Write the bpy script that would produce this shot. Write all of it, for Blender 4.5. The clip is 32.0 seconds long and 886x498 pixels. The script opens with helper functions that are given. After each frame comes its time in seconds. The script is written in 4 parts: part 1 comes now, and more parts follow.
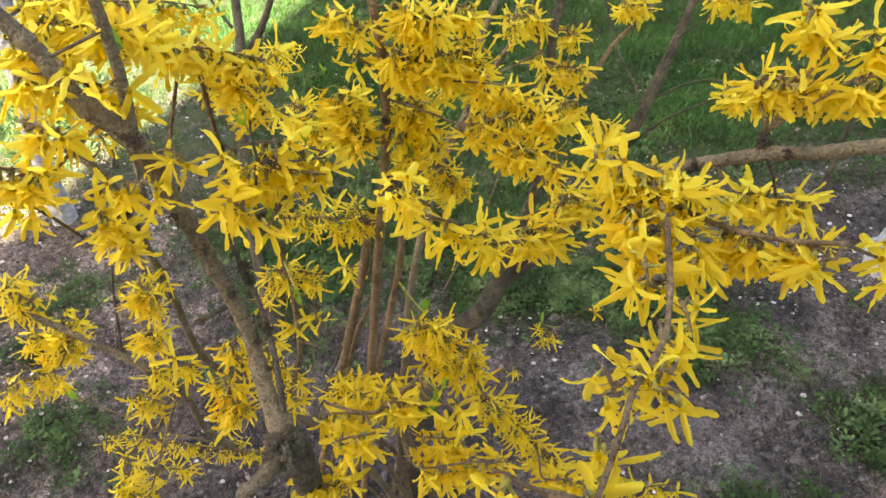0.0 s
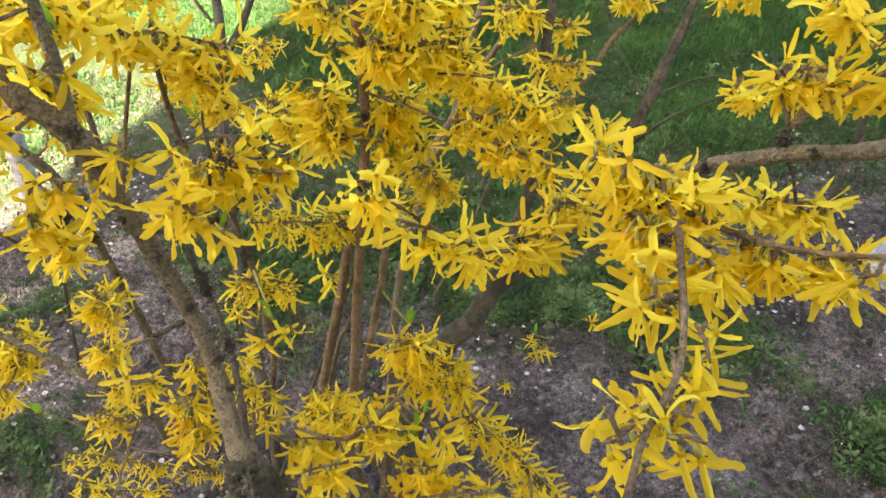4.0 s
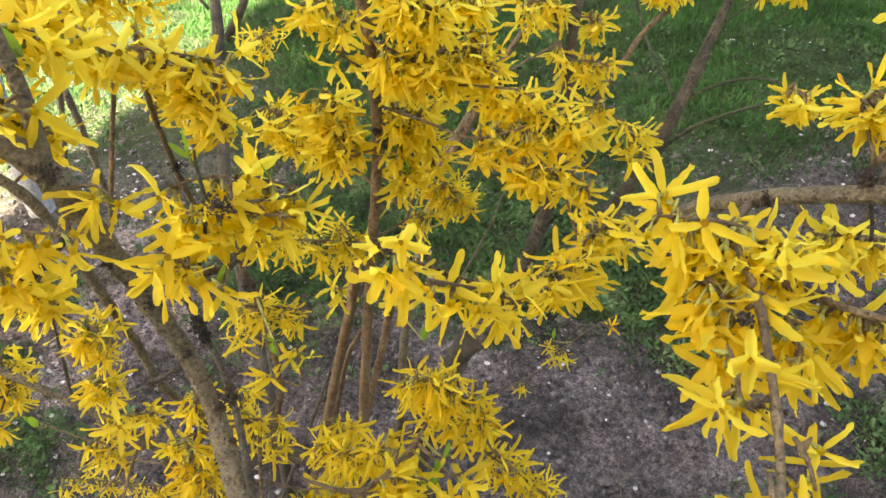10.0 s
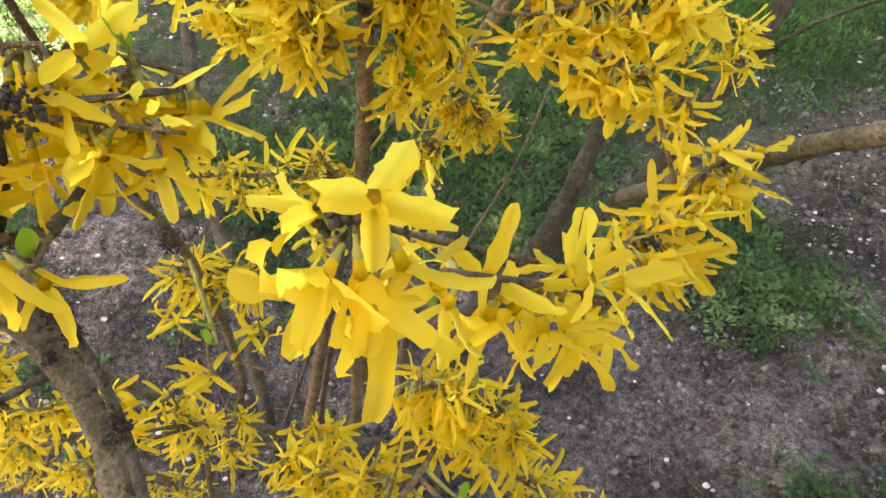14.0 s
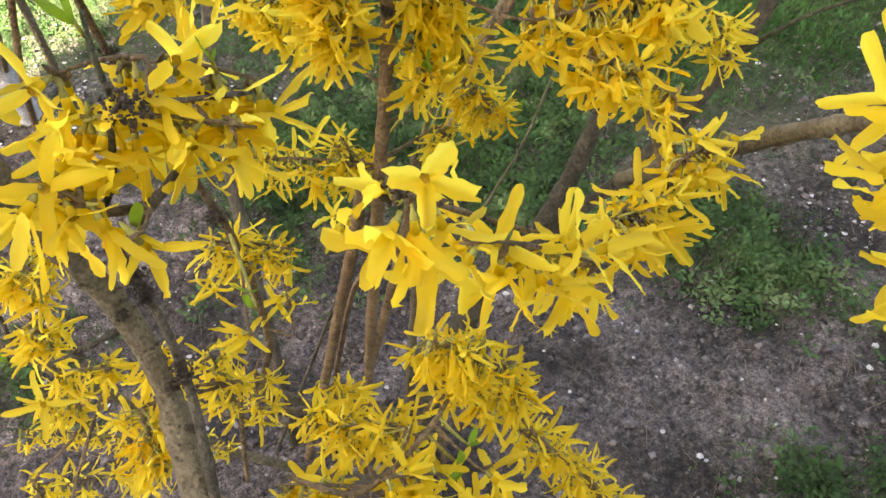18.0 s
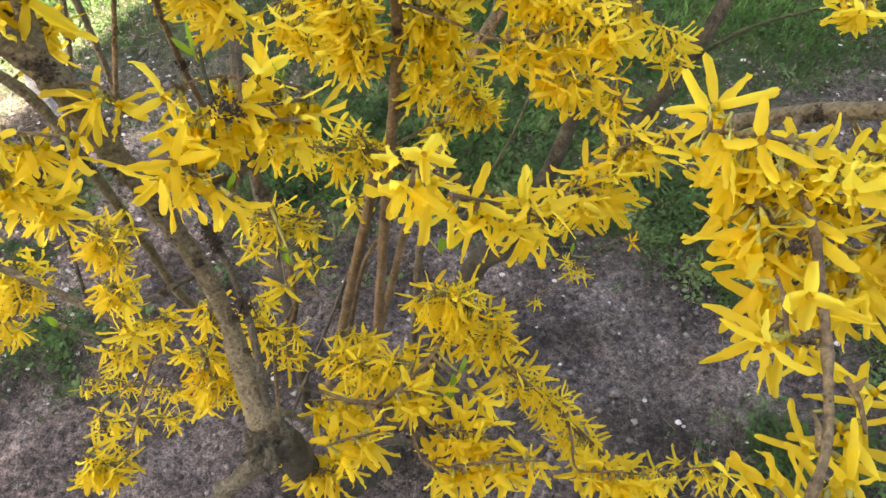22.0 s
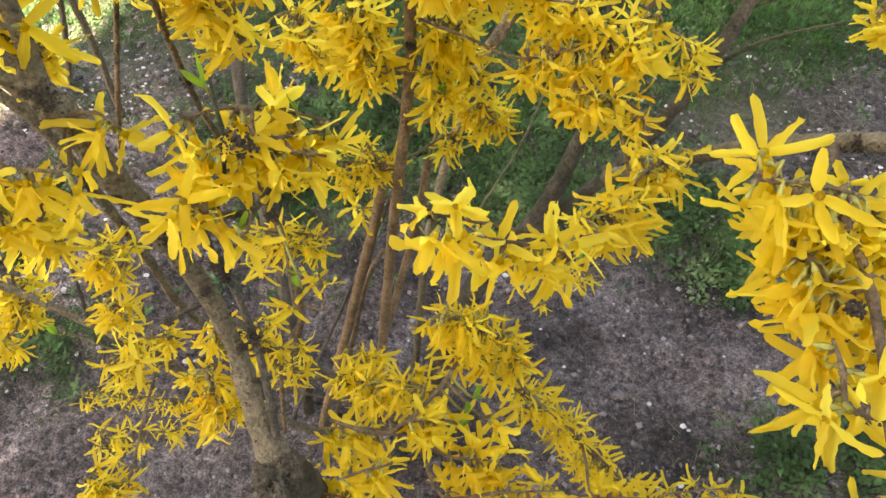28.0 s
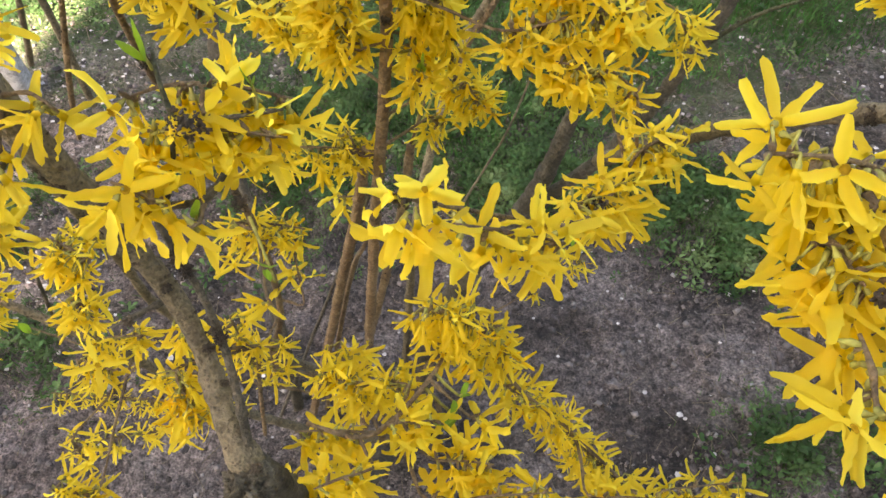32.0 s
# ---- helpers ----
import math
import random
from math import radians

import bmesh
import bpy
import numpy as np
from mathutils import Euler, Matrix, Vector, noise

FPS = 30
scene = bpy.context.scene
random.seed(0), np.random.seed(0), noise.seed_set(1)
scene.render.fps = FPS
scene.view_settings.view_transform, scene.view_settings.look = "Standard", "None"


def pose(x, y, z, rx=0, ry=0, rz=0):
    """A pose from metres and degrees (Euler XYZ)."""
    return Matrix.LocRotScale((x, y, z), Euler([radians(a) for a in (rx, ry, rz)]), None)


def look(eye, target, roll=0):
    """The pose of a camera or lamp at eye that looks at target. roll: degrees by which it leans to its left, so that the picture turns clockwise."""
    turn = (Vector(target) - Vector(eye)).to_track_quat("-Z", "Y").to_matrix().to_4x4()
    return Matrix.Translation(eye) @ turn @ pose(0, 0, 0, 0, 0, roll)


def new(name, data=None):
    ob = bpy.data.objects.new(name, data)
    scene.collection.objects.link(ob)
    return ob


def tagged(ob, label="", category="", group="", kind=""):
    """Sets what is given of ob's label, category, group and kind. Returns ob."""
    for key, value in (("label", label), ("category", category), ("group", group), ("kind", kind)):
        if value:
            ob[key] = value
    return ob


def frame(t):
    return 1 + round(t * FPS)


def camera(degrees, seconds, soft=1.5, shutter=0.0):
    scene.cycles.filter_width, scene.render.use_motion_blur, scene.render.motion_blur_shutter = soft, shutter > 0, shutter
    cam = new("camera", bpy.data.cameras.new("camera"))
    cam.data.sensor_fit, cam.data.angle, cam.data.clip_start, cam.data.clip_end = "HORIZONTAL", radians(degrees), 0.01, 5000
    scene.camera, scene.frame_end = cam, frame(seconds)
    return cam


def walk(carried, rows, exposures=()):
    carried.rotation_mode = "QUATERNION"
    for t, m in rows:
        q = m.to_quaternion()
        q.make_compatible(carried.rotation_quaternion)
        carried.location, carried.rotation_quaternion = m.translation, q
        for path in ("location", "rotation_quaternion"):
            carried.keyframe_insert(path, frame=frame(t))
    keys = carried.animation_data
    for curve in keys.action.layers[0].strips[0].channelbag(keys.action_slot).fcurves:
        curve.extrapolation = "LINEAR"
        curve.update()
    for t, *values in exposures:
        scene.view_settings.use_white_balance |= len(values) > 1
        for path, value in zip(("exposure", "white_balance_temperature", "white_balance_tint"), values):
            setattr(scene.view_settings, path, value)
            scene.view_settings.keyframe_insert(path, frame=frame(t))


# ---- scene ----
cam = camera(64.8, 32.0)
PATH = [
    (0, (0.261, 0.303, 1.553), (0.152, 1.694, 0.12), -3.1),
    (0.5, (0.27, 0.285, 1.555), (0.159, 1.684, 0.13), -3.2),
    (1, (0.273, 0.269, 1.558), (0.157, 1.675, 0.141), -3.5),
    (1.5, (0.262, 0.272, 1.551), (0.149, 1.68, 0.135), -3.2),
    (2, (0.257, 0.299, 1.532), (0.149, 1.705, 0.114), -3.1),
    (2.5, (0.258, 0.318, 1.526), (0.154, 1.72, 0.104), -2.6),
    (3, (0.264, 0.331, 1.515), (0.165, 1.732, 0.091), -2.4),
    (3.5, (0.27, 0.341, 1.51), (0.174, 1.74, 0.084), -2.3),
    (5.5, (0.262, 0.379, 1.511), (0.168, 1.782, 0.088), -2.6),
    (6, (0.262, 0.387, 1.511), (0.17, 1.788, 0.087), -2.4),
    (6.5, (0.268, 0.392, 1.507), (0.176, 1.795, 0.085), -2.4),
    (7, (0.276, 0.393, 1.501), (0.186, 1.793, 0.076), -2.2),
    (7.5, (0.278, 0.388, 1.512), (0.185, 1.786, 0.085), -1.9),
    (8, (0.26, 0.405, 1.512), (0.162, 1.79, 0.072), -1.8),
    (8.5, (0.23, 0.417, 1.513), (0.137, 1.791, 0.063), -2.0),
    (9, (0.231, 0.419, 1.507), (0.129, 1.79, 0.054), -3.0),
    (9.5, (0.242, 0.426, 1.505), (0.15, 1.783, 0.038), -2.7),
    (10, (0.25, 0.428, 1.502), (0.146, 1.768, 0.021), -3.1),
    (10.5, (0.25, 0.425, 1.488), (0.13, 1.748, -0.007), -3.6),
    (11, (0.238, 0.439, 1.469), (0.129, 1.726, -0.058), -2.9),
    (11.5, (0.24, 0.457, 1.452), (0.108, 1.741, -0.076), -4.0),
    (12, (0.234, 0.49, 1.428), (0.12, 1.749, -0.122), -3.3),
    (12.5, (0.232, 0.519, 1.408), (0.126, 1.754, -0.162), -3.3),
    (13, (0.232, 0.547, 1.388), (0.11, 1.749, -0.205), -3.6),
    (13.5, (0.233, 0.561, 1.367), (0.11, 1.758, -0.23), -3.2),
    (15.5, (0.229, 0.585, 1.334), (0.097, 1.764, -0.277), -3.9),
    (16, (0.231, 0.586, 1.329), (0.096, 1.766, -0.28), -4.0),
    (16.5, (0.224, 0.593, 1.333), (0.094, 1.759, -0.287), -3.4),
    (17, (0.226, 0.594, 1.34), (0.095, 1.735, -0.297), -3.1),
    (17.5, (0.229, 0.568, 1.36), (0.102, 1.724, -0.267), -3.6),
    (18, (0.23, 0.534, 1.394), (0.097, 1.686, -0.236), -3.6),
    (18.5, (0.237, 0.519, 1.416), (0.09, 1.661, -0.219), -3.8),
    (19, (0.24, 0.506, 1.432), (0.092, 1.656, -0.198), -3.9),
    (19.5, (0.238, 0.499, 1.449), (0.101, 1.633, -0.193), -3.4),
    (20, (0.245, 0.48, 1.469), (0.104, 1.601, -0.181), -3.0),
    (20.5, (0.236, 0.504, 1.469), (0.122, 1.601, -0.199), -3.2),
    (21, (0.265, 0.458, 1.487), (0.097, 1.566, -0.17), -3.6),
    (21.5, (0.256, 0.456, 1.49), (0.091, 1.569, -0.164), -4.1),
    (22, (0.244, 0.446, 1.485), (0.103, 1.579, -0.157), -3.8),
    (22.5, (0.246, 0.463, 1.476), (0.11, 1.592, -0.169), -3.7),
    (23, (0.244, 0.467, 1.48), (0.11, 1.589, -0.17), -3.6),
    (23.5, (0.243, 0.452, 1.488), (0.103, 1.576, -0.16), -4.1),
    (24, (0.24, 0.444, 1.492), (0.105, 1.569, -0.157), -3.9),
    (24.5, (0.235, 0.439, 1.495), (0.096, 1.558, -0.156), -3.9),
    (25, (0.236, 0.436, 1.502), (0.089, 1.552, -0.152), -4.0),
    (25.5, (0.24, 0.443, 1.504), (0.095, 1.561, -0.148), -3.8),
    (26, (0.241, 0.447, 1.506), (0.098, 1.571, -0.142), -3.8),
    (26.5, (0.24, 0.454, 1.515), (0.094, 1.556, -0.148), -3.0),
    (28.5, (0.223, 0.482, 1.471), (0.098, 1.596, -0.186), -3.7),
    (29, (0.22, 0.483, 1.459), (0.1, 1.607, -0.191), -4.1),
    (29.5, (0.225, 0.494, 1.448), (0.104, 1.616, -0.204), -4.5),
    (30, (0.226, 0.509, 1.443), (0.101, 1.602, -0.228), -4.1),
    (30.5, (0.229, 0.504, 1.444), (0.115, 1.605, -0.221), -4.3),
    (31, (0.23, 0.502, 1.448), (0.118, 1.596, -0.223), -4.2),
    (31.5, (0.231, 0.501, 1.45), (0.118, 1.587, -0.225), -4.0),
    (32, (0.234, 0.499, 1.455), (0.122, 1.582, -0.223), -3.6),
]
walk(cam, [(t, look(eye, target, roll)) for t, eye, target, roll in PATH], [(0, 3.88, 8600, 12), (9, 3.92, 8600, 12), (13, 4.01, 8600, 12), (18, 4.02, 8600, 12), (21, 3.96, 8600, 12), (32, 3.99, 8600, 12)])

# ---- light ----
PALE = (-0.93, 1.98)
WALL_AT = (2.76, -6.36)
WEEDS = [(0.71, 1.62, 0.14, 0.10, 240), (0.87, 1.50, 0.08, 0.09, 240), (0.47, 1.64, 0.15, 0.09, 180), (0.26, 1.66, 0.14, 0.10, 180), (1.27, 1.20, 0.09, 0.08, 170), (1.07, 1.37, 0.07, 0.06, 15), (-0.28, 1.61, 0.12, 0.16, 160), (-0.78, 1.14, 0.12, 0.10, 60), (-0.99, 1.60, 0.10, 0.06, 50), (0.30, 1.98, 0.30, 0.20, 220), (-0.43, 1.80, 0.20, 0.14, 120), (-0.21, 1.91, 0.22, 0.14, 260), (0.28, 1.97, 0.22, 0.13, 260), (0.92, 0.97, 0.11, 0.06, 90), (-1.45, 2.50, 0.30, 0.24, 420)]
world = bpy.data.worlds.new("sky")
scene.world = world
world.use_nodes = True
wn = world.node_tree.nodes
sky = wn.new("ShaderNodeTexSky")
sky.sky_type = 'NISHITA'
sky.sun_disc = False
SUN_EL, SUN_WAY = radians(48), Vector((-0.40, -0.916))
sky.sun_elevation = SUN_EL
sky.sun_rotation = math.atan2(SUN_WAY.x, SUN_WAY.y)
sky.dust_density = 4.0
wn["Background"].inputs[1].default_value = 0.055
world.node_tree.links.new(sky.outputs[0], wn["Background"].inputs[0])
lamp = bpy.data.lights.new("sun", 'SUN')
lamp.energy, lamp.angle, lamp.color = 5.0, radians(0.6), (1.0, 0.95, 0.86)
to_sun = Vector((SUN_WAY.x * math.cos(SUN_EL), SUN_WAY.y * math.cos(SUN_EL), math.sin(SUN_EL)))
new("sun", lamp).matrix_world = look(to_sun * 30, (0, 0, 0))


# ---- materials ----
def material(name, rough=0.6):
    m = bpy.data.materials.new(name)
    m.use_nodes = True
    b = m.node_tree.nodes["Principled BSDF"]
    b.inputs["Roughness"].default_value = rough
    return m, m.node_tree.nodes, m.node_tree.links, b


def noise_ramp(nodes, links, scale, stops, detail=6.0, coord="Object", grain=0.5):
    tc = nodes.new("ShaderNodeTexCoord")
    n = nodes.new("ShaderNodeTexNoise")
    n.inputs["Scale"].default_value, n.inputs["Detail"].default_value, n.inputs["Roughness"].default_value = scale, detail, grain
    links.new(tc.outputs[coord], n.inputs["Vector"])
    r = nodes.new("ShaderNodeValToRGB")
    while len(r.color_ramp.elements) < len(stops):
        r.color_ramp.elements.new(0.5)
    for e, (p, c) in zip(r.color_ramp.elements, stops):
        e.position, e.color = p, (*c, 1)
    links.new(n.outputs["Fac"], r.inputs["Fac"])
    return r, n


def mixed(nodes, links, fac, a, b, mode='MIX'):
    x = nodes.new("ShaderNodeMix")
    x.data_type, x.blend_type = 'RGBA', mode
    for sock, v in ((x.inputs[0], fac), (x.inputs[6], a), (x.inputs[7], b)):
        if hasattr(v, "is_linked"):
            links.new(v, sock)
        else:
            sock.default_value = v if isinstance(v, float) else (*v, 1)
    return x.outputs[2]


def bumped(nodes, links, b, height, strength, distance):
    k = nodes.new("ShaderNodeBump")
    k.inputs["Strength"].default_value, k.inputs["Distance"].default_value = strength, distance
    links.new(height, k.inputs["Height"])
    links.new(k.outputs[0], b.inputs["Normal"])


def thin_leaf(name, colours, through_colour, share, rough, scale, vary):
    """Petals and leaves: a glossy side and light that comes through."""
    m, n, l, b = material(name, rough)
    r, nz = noise_ramp(n, l, scale, [(0.3, colours[0]), (0.55, colours[1]), (0.75, colours[2])], 4.0)
    info = n.new("ShaderNodeObjectInfo")
    geo = n.new("ShaderNodeNewGeometry")
    add = n.new("ShaderNodeMath")
    add.operation = 'ADD'
    l.new(info.outputs["Random"], add.inputs[0])
    l.new(geo.outputs["Random Per Island"], add.inputs[1])
    fr = n.new("ShaderNodeMath")
    fr.operation = 'FRACT'
    l.new(add.outputs[0], fr.inputs[0])
    hsv = n.new("ShaderNodeHueSaturation")
    for key, lo, hi in (("Value", 1 - vary, 1 + vary), ("Hue", 0.5 - vary * 0.05, 0.5 + vary * 0.05)):
        mr = n.new("ShaderNodeMapRange")
        mr.inputs["To Min"].default_value, mr.inputs["To Max"].default_value = lo, hi
        l.new(fr.outputs[0], mr.inputs["Value"])
        l.new(mr.outputs[0], hsv.inputs[key])
    l.new(r.outputs[0], hsv.inputs["Color"])
    l.new(hsv.outputs[0], b.inputs["Base Color"])
    bumped(n, l, b, nz.outputs["Fac"], 0.5, 0.003)
    b.inputs["Specular IOR Level"].default_value = 0.18
    t = n.new("ShaderNodeBsdfTranslucent")
    t.inputs["Color"].default_value = (*through_colour, 1)
    mx = n.new("ShaderNodeMixShader")
    mx.inputs[0].default_value = share
    out = n["Material Output"]
    l.new(b.outputs[0], mx.inputs[1])
    l.new(t.outputs[0], mx.inputs[2])
    l.new(mx.outputs[0], out.inputs["Surface"])
    return m


PETAL = thin_leaf("petal_yellow", [(0.69, 0.512, 0.044), (0.76, 0.594, 0.070), (0.80, 0.648, 0.114)], (0.95, 0.780, 0.108), 0.73, 0.65, 140, 0.13)
PETAL_OLD = thin_leaf("petal_faded", [(0.58, 0.33, 0.015), (0.72, 0.48, 0.02), (0.78, 0.56, 0.03)], (0.75, 0.48, 0.02), 0.4, 0.6, 120, 0.16)
THROAT = thin_leaf("throat_orange", [(0.26, 0.15, 0.012), (0.44, 0.27, 0.015), (0.58, 0.40, 0.02)], (0.6, 0.4, 0.01), 0.2, 0.6, 300, 0.1)
CALYX = thin_leaf("calyx_green", [(0.17, 0.15, 0.040), (0.29, 0.27, 0.075), (0.40, 0.37, 0.13)], (0.2, 0.25, 0.03), 0.1, 0.6, 200, 0.2)
LEAF = thin_leaf("leaf_green", [(0.07, 0.15, 0.020), (0.13, 0.25, 0.038), (0.20, 0.34, 0.07)], (0.28, 0.46, 0.04), 0.45, 0.4, 90, 0.15)
GRASS = thin_leaf("grass_green", [(0.010, 0.034, 0.008), (0.048, 0.130, 0.034), (0.150, 0.275, 0.090)], (0.05, 0.18, 0.025), 0.25, 0.5, 3.0, 0.45)
WEED = thin_leaf("weed_green", [(0.010, 0.026, 0.008), (0.046, 0.095, 0.030), (0.150, 0.205, 0.090)], (0.12, 0.20, 0.06), 0.25, 0.6, 9.0, 0.4)
FALLEN = thin_leaf("fallen_petal_white", [(0.32, 0.30, 0.30), (0.44, 0.42, 0.42), (0.60, 0.58, 0.58)], (0.6, 0.57, 0.57), 0.15, 0.6, 60, 0.15)


def bark(name, dark, mid, light, rough, spots):
    m, n, l, b = material(name, rough)
    r, nz = noise_ramp(n, l, 38, [(0.34, dark), (0.50, mid), (0.68, light)], 8.0, grain=0.62)
    tc = n.new("ShaderNodeTexCoord")
    v = n.new("ShaderNodeTexVoronoi")
    v.inputs["Scale"].default_value = 300
    l.new(tc.outputs["Object"], v.inputs["Vector"])
    k = n.new("ShaderNodeValToRGB")
    k.color_ramp.elements[0].position, k.color_ramp.elements[0].color = 0.20, (spots, spots, spots, 1)
    k.color_ramp.elements[1].position, k.color_ramp.elements[1].color = 0.42, (0, 0, 0, 1)
    l.new(v.outputs["Distance"], k.inputs["Fac"])
    thin, _ = noise_ramp(n, l, 150, [(0.46, (0, 0, 0)), (0.60, (1, 1, 1))], 3.0)
    some = mixed(n, l, 1.0, k.outputs[0], thin.outputs[0], 'MULTIPLY')
    col = mixed(n, l, some, r.outputs[0], tuple(c * 0.35 for c in dark))
    fine, fz = noise_ramp(n, l, 320, [(0.36, (0.68, 0.68, 0.68)), (0.64, (1.26, 1.26, 1.26))], 6.0)
    col = mixed(n, l, 1.0, col, fine.outputs[0], 'MULTIPLY')
    l.new(col, b.inputs["Base Color"])
    s = n.new("ShaderNodeMath")
    s.operation = 'ADD'
    l.new(nz.outputs["Fac"], s.inputs[0])
    l.new(fz.outputs["Fac"], s.inputs[1])
    bumped(n, l, b, s.outputs[0], 1.0, 0.006)
    return m


BARK = bark("bark_grey_brown", (0.100, 0.078, 0.046), (0.150, 0.121, 0.076), (0.212, 0.174, 0.114), 0.85, 0.85)
BARK_RED = bark("bark_red_brown", (0.105, 0.062, 0.030), (0.190, 0.122, 0.062), (0.270, 0.190, 0.108), 0.7, 0.5)
TWIG_GREEN = bark("twig_olive", (0.022, 0.027, 0.012), (0.050, 0.056, 0.027), (0.10, 0.105, 0.055), 0.75, 0.4)
BARK_DARK = bark("bark_dark", (0.030, 0.025, 0.017), (0.066, 0.056, 0.039), (0.120, 0.102, 0.074), 0.85, 0.5)
KNOT = bark("knot_blackish", (0.020, 0.014, 0.010), (0.055, 0.039, 0.026), (0.13, 0.098, 0.066), 0.9, 0.5)
BARK_ROUGH = bark("bark_rough", (0.026, 0.021, 0.014), (0.088, 0.075, 0.052), (0.17, 0.150, 0.110), 0.9, 0.7)
TWIG = bark("twig_brown", (0.07, 0.043, 0.021), (0.145, 0.095, 0.049), (0.23, 0.167, 0.092), 0.75, 0.5)
WHITEWASH = bark("whitewashed_bark", (0.20, 0.20, 0.215), (0.38, 0.385, 0.405), (0.56, 0.57, 0.60), 0.9, 0.3)


def ground_material():
    m, n, l, b = material("soil", 0.95)
    big, _ = noise_ramp(n, l, 4.0, [(0.38, (0.032, 0.026, 0.025)), (0.50, (0.104, 0.085, 0.082)), (0.62, (0.235, 0.197, 0.192))], 8.0, grain=0.6)
    # wide tone swings in fine and grit also paint in the crumbs' small shadows
    fine, fz = noise_ramp(n, l, 58, [(0.36, (0.22, 0.22, 0.22)), (0.50, (0.98, 0.98, 0.98)), (0.64, (1.86, 1.83, 1.80))], 10.0, grain=0.66)
    grit, gz = noise_ramp(n, l, 200, [(0.36, (0.55, 0.55, 0.55)), (0.64, (1.50, 1.50, 1.50))], 4.0)
    col = mixed(n, l, 1.0, big.outputs[0], fine.outputs[0], 'MULTIPLY')
    col = mixed(n, l, 1.0, col, grit.outputs[0], 'MULTIPLY')
    # paler soil towards -x beside the bush, with a noisy edge
    tcp = n.new("ShaderNodeTexCoord")
    sepp = n.new("ShaderNodeSeparateXYZ")
    l.new(tcp.outputs["Object"], sepp.inputs[0])
    _, wzp = noise_ramp(n, l, 2.3, [(0, (0, 0, 0)), (1, (1, 1, 1))], 6.0)
    ap = n.new("ShaderNodeMath")
    ap.operation = 'MULTIPLY_ADD'
    l.new(wzp.outputs["Fac"], ap.inputs[0])
    ap.inputs[1].default_value = 0.9
    l.new(sepp.outputs["X"], ap.inputs[2])
    mp = n.new("ShaderNodeMapRange")
    mp.inputs["From Min"].default_value, mp.inputs["From Max"].default_value = 0.05, -0.45
    l.new(ap.outputs[0], mp.inputs["Value"])
    paled = mixed(n, l, 1.0, col, (1.9, 1.87, 1.90), 'MULTIPLY')
    col = mixed(n, l, mp.outputs[0], col, paled)
    # the turf's own dark earth between the blades, beyond the bed
    tc = n.new("ShaderNodeTexCoord")
    sep = n.new("ShaderNodeSeparateXYZ")
    l.new(tc.outputs["Object"], sep.inputs[0])
    _, wz = noise_ramp(n, l, 1.6, [(0, (0, 0, 0)), (1, (1, 1, 1))], 5.0)
    a = n.new("ShaderNodeMath")
    a.operation = 'MULTIPLY_ADD'
    l.new(wz.outputs["Fac"], a.inputs[0])
    a.inputs[1].default_value = 1.4
    l.new(sep.outputs["Y"], a.inputs[2])
    mr = n.new("ShaderNodeMapRange")
    mr.inputs["From Min"].default_value, mr.inputs["From Max"].default_value = 2.5, 3.1
    l.new(a.outputs[0], mr.inputs["Value"])
    turf, _ = noise_ramp(n, l, 14, [(0.3, (0.035, 0.055, 0.02)), (0.7, (0.075, 0.12, 0.035))], 8.0)
    col = mixed(n, l, mr.outputs[0], col, turf.outputs[0])
    l.new(col, b.inputs["Base Color"])
    s = n.new("ShaderNodeMath")
    s.operation = 'ADD'
    l.new(fz.outputs["Fac"], s.inputs[0])
    l.new(gz.outputs["Fac"], s.inputs[1])
    bumped(n, l, b, s.outputs[0], 1.0, 0.05)
    return m


SOIL = ground_material()
m_, n_, l_, b_ = material("plaster", 0.9)
r_, z_ = noise_ramp(n_, l_, 3, [(0.3, (0.50, 0.46, 0.40)), (0.7, (0.60, 0.56, 0.50))])
l_.new(r_.outputs[0], b_.inputs["Base Color"])
bumped(n_, l_, b_, z_.outputs["Fac"], 0.3, 0.01)
PLASTER = m_
m_, n_, l_, b_ = material("pebble", 0.8)
g_ = n_.new("ShaderNodeNewGeometry")
r_ = n_.new("ShaderNodeValToRGB")
for p_ in (0.5, 0.93):
    r_.color_ramp.elements.new(p_)
for e_, c_ in zip(r_.color_ramp.elements, ((0.035, 0.029, 0.028), (0.11, 0.092, 0.088), (0.17, 0.147, 0.142), (0.30, 0.28, 0.275))):
    e_.color = (*c_, 1)
l_.new(g_.outputs["Random Per Island"], r_.inputs["Fac"])
l_.new(r_.outputs[0], b_.inputs["Base Color"])
PEBBLE = m_


m_, n_, l_, b_ = material("clod", 0.95)
g_ = n_.new("ShaderNodeNewGeometry")
r_ = n_.new("ShaderNodeValToRGB")
r_.color_ramp.elements.new(0.5)
for e_, c_ in zip(r_.color_ramp.elements, ((0.028, 0.023, 0.022), (0.085, 0.070, 0.068), (0.19, 0.163, 0.160))):
    e_.color = (*c_, 1)
l_.new(g_.outputs["Random Per Island"], r_.inputs["Fac"])
f_, z_ = noise_ramp(n_, l_, 120, [(0.35, (0.5, 0.5, 0.5)), (0.65, (1.4, 1.4, 1.4))], 8.0, grain=0.7)
l_.new(mixed(n_, l_, 1.0, r_.outputs[0], f_.outputs[0], 'MULTIPLY'), b_.inputs["Base Color"])
bumped(n_, l_, b_, z_.outputs["Fac"], 1.0, 0.01)
CLOD = m_
STRAW = bark("dry_straw", (0.10, 0.075, 0.05), (0.20, 0.16, 0.11), (0.36, 0.31, 0.24), 0.9, 0.2)


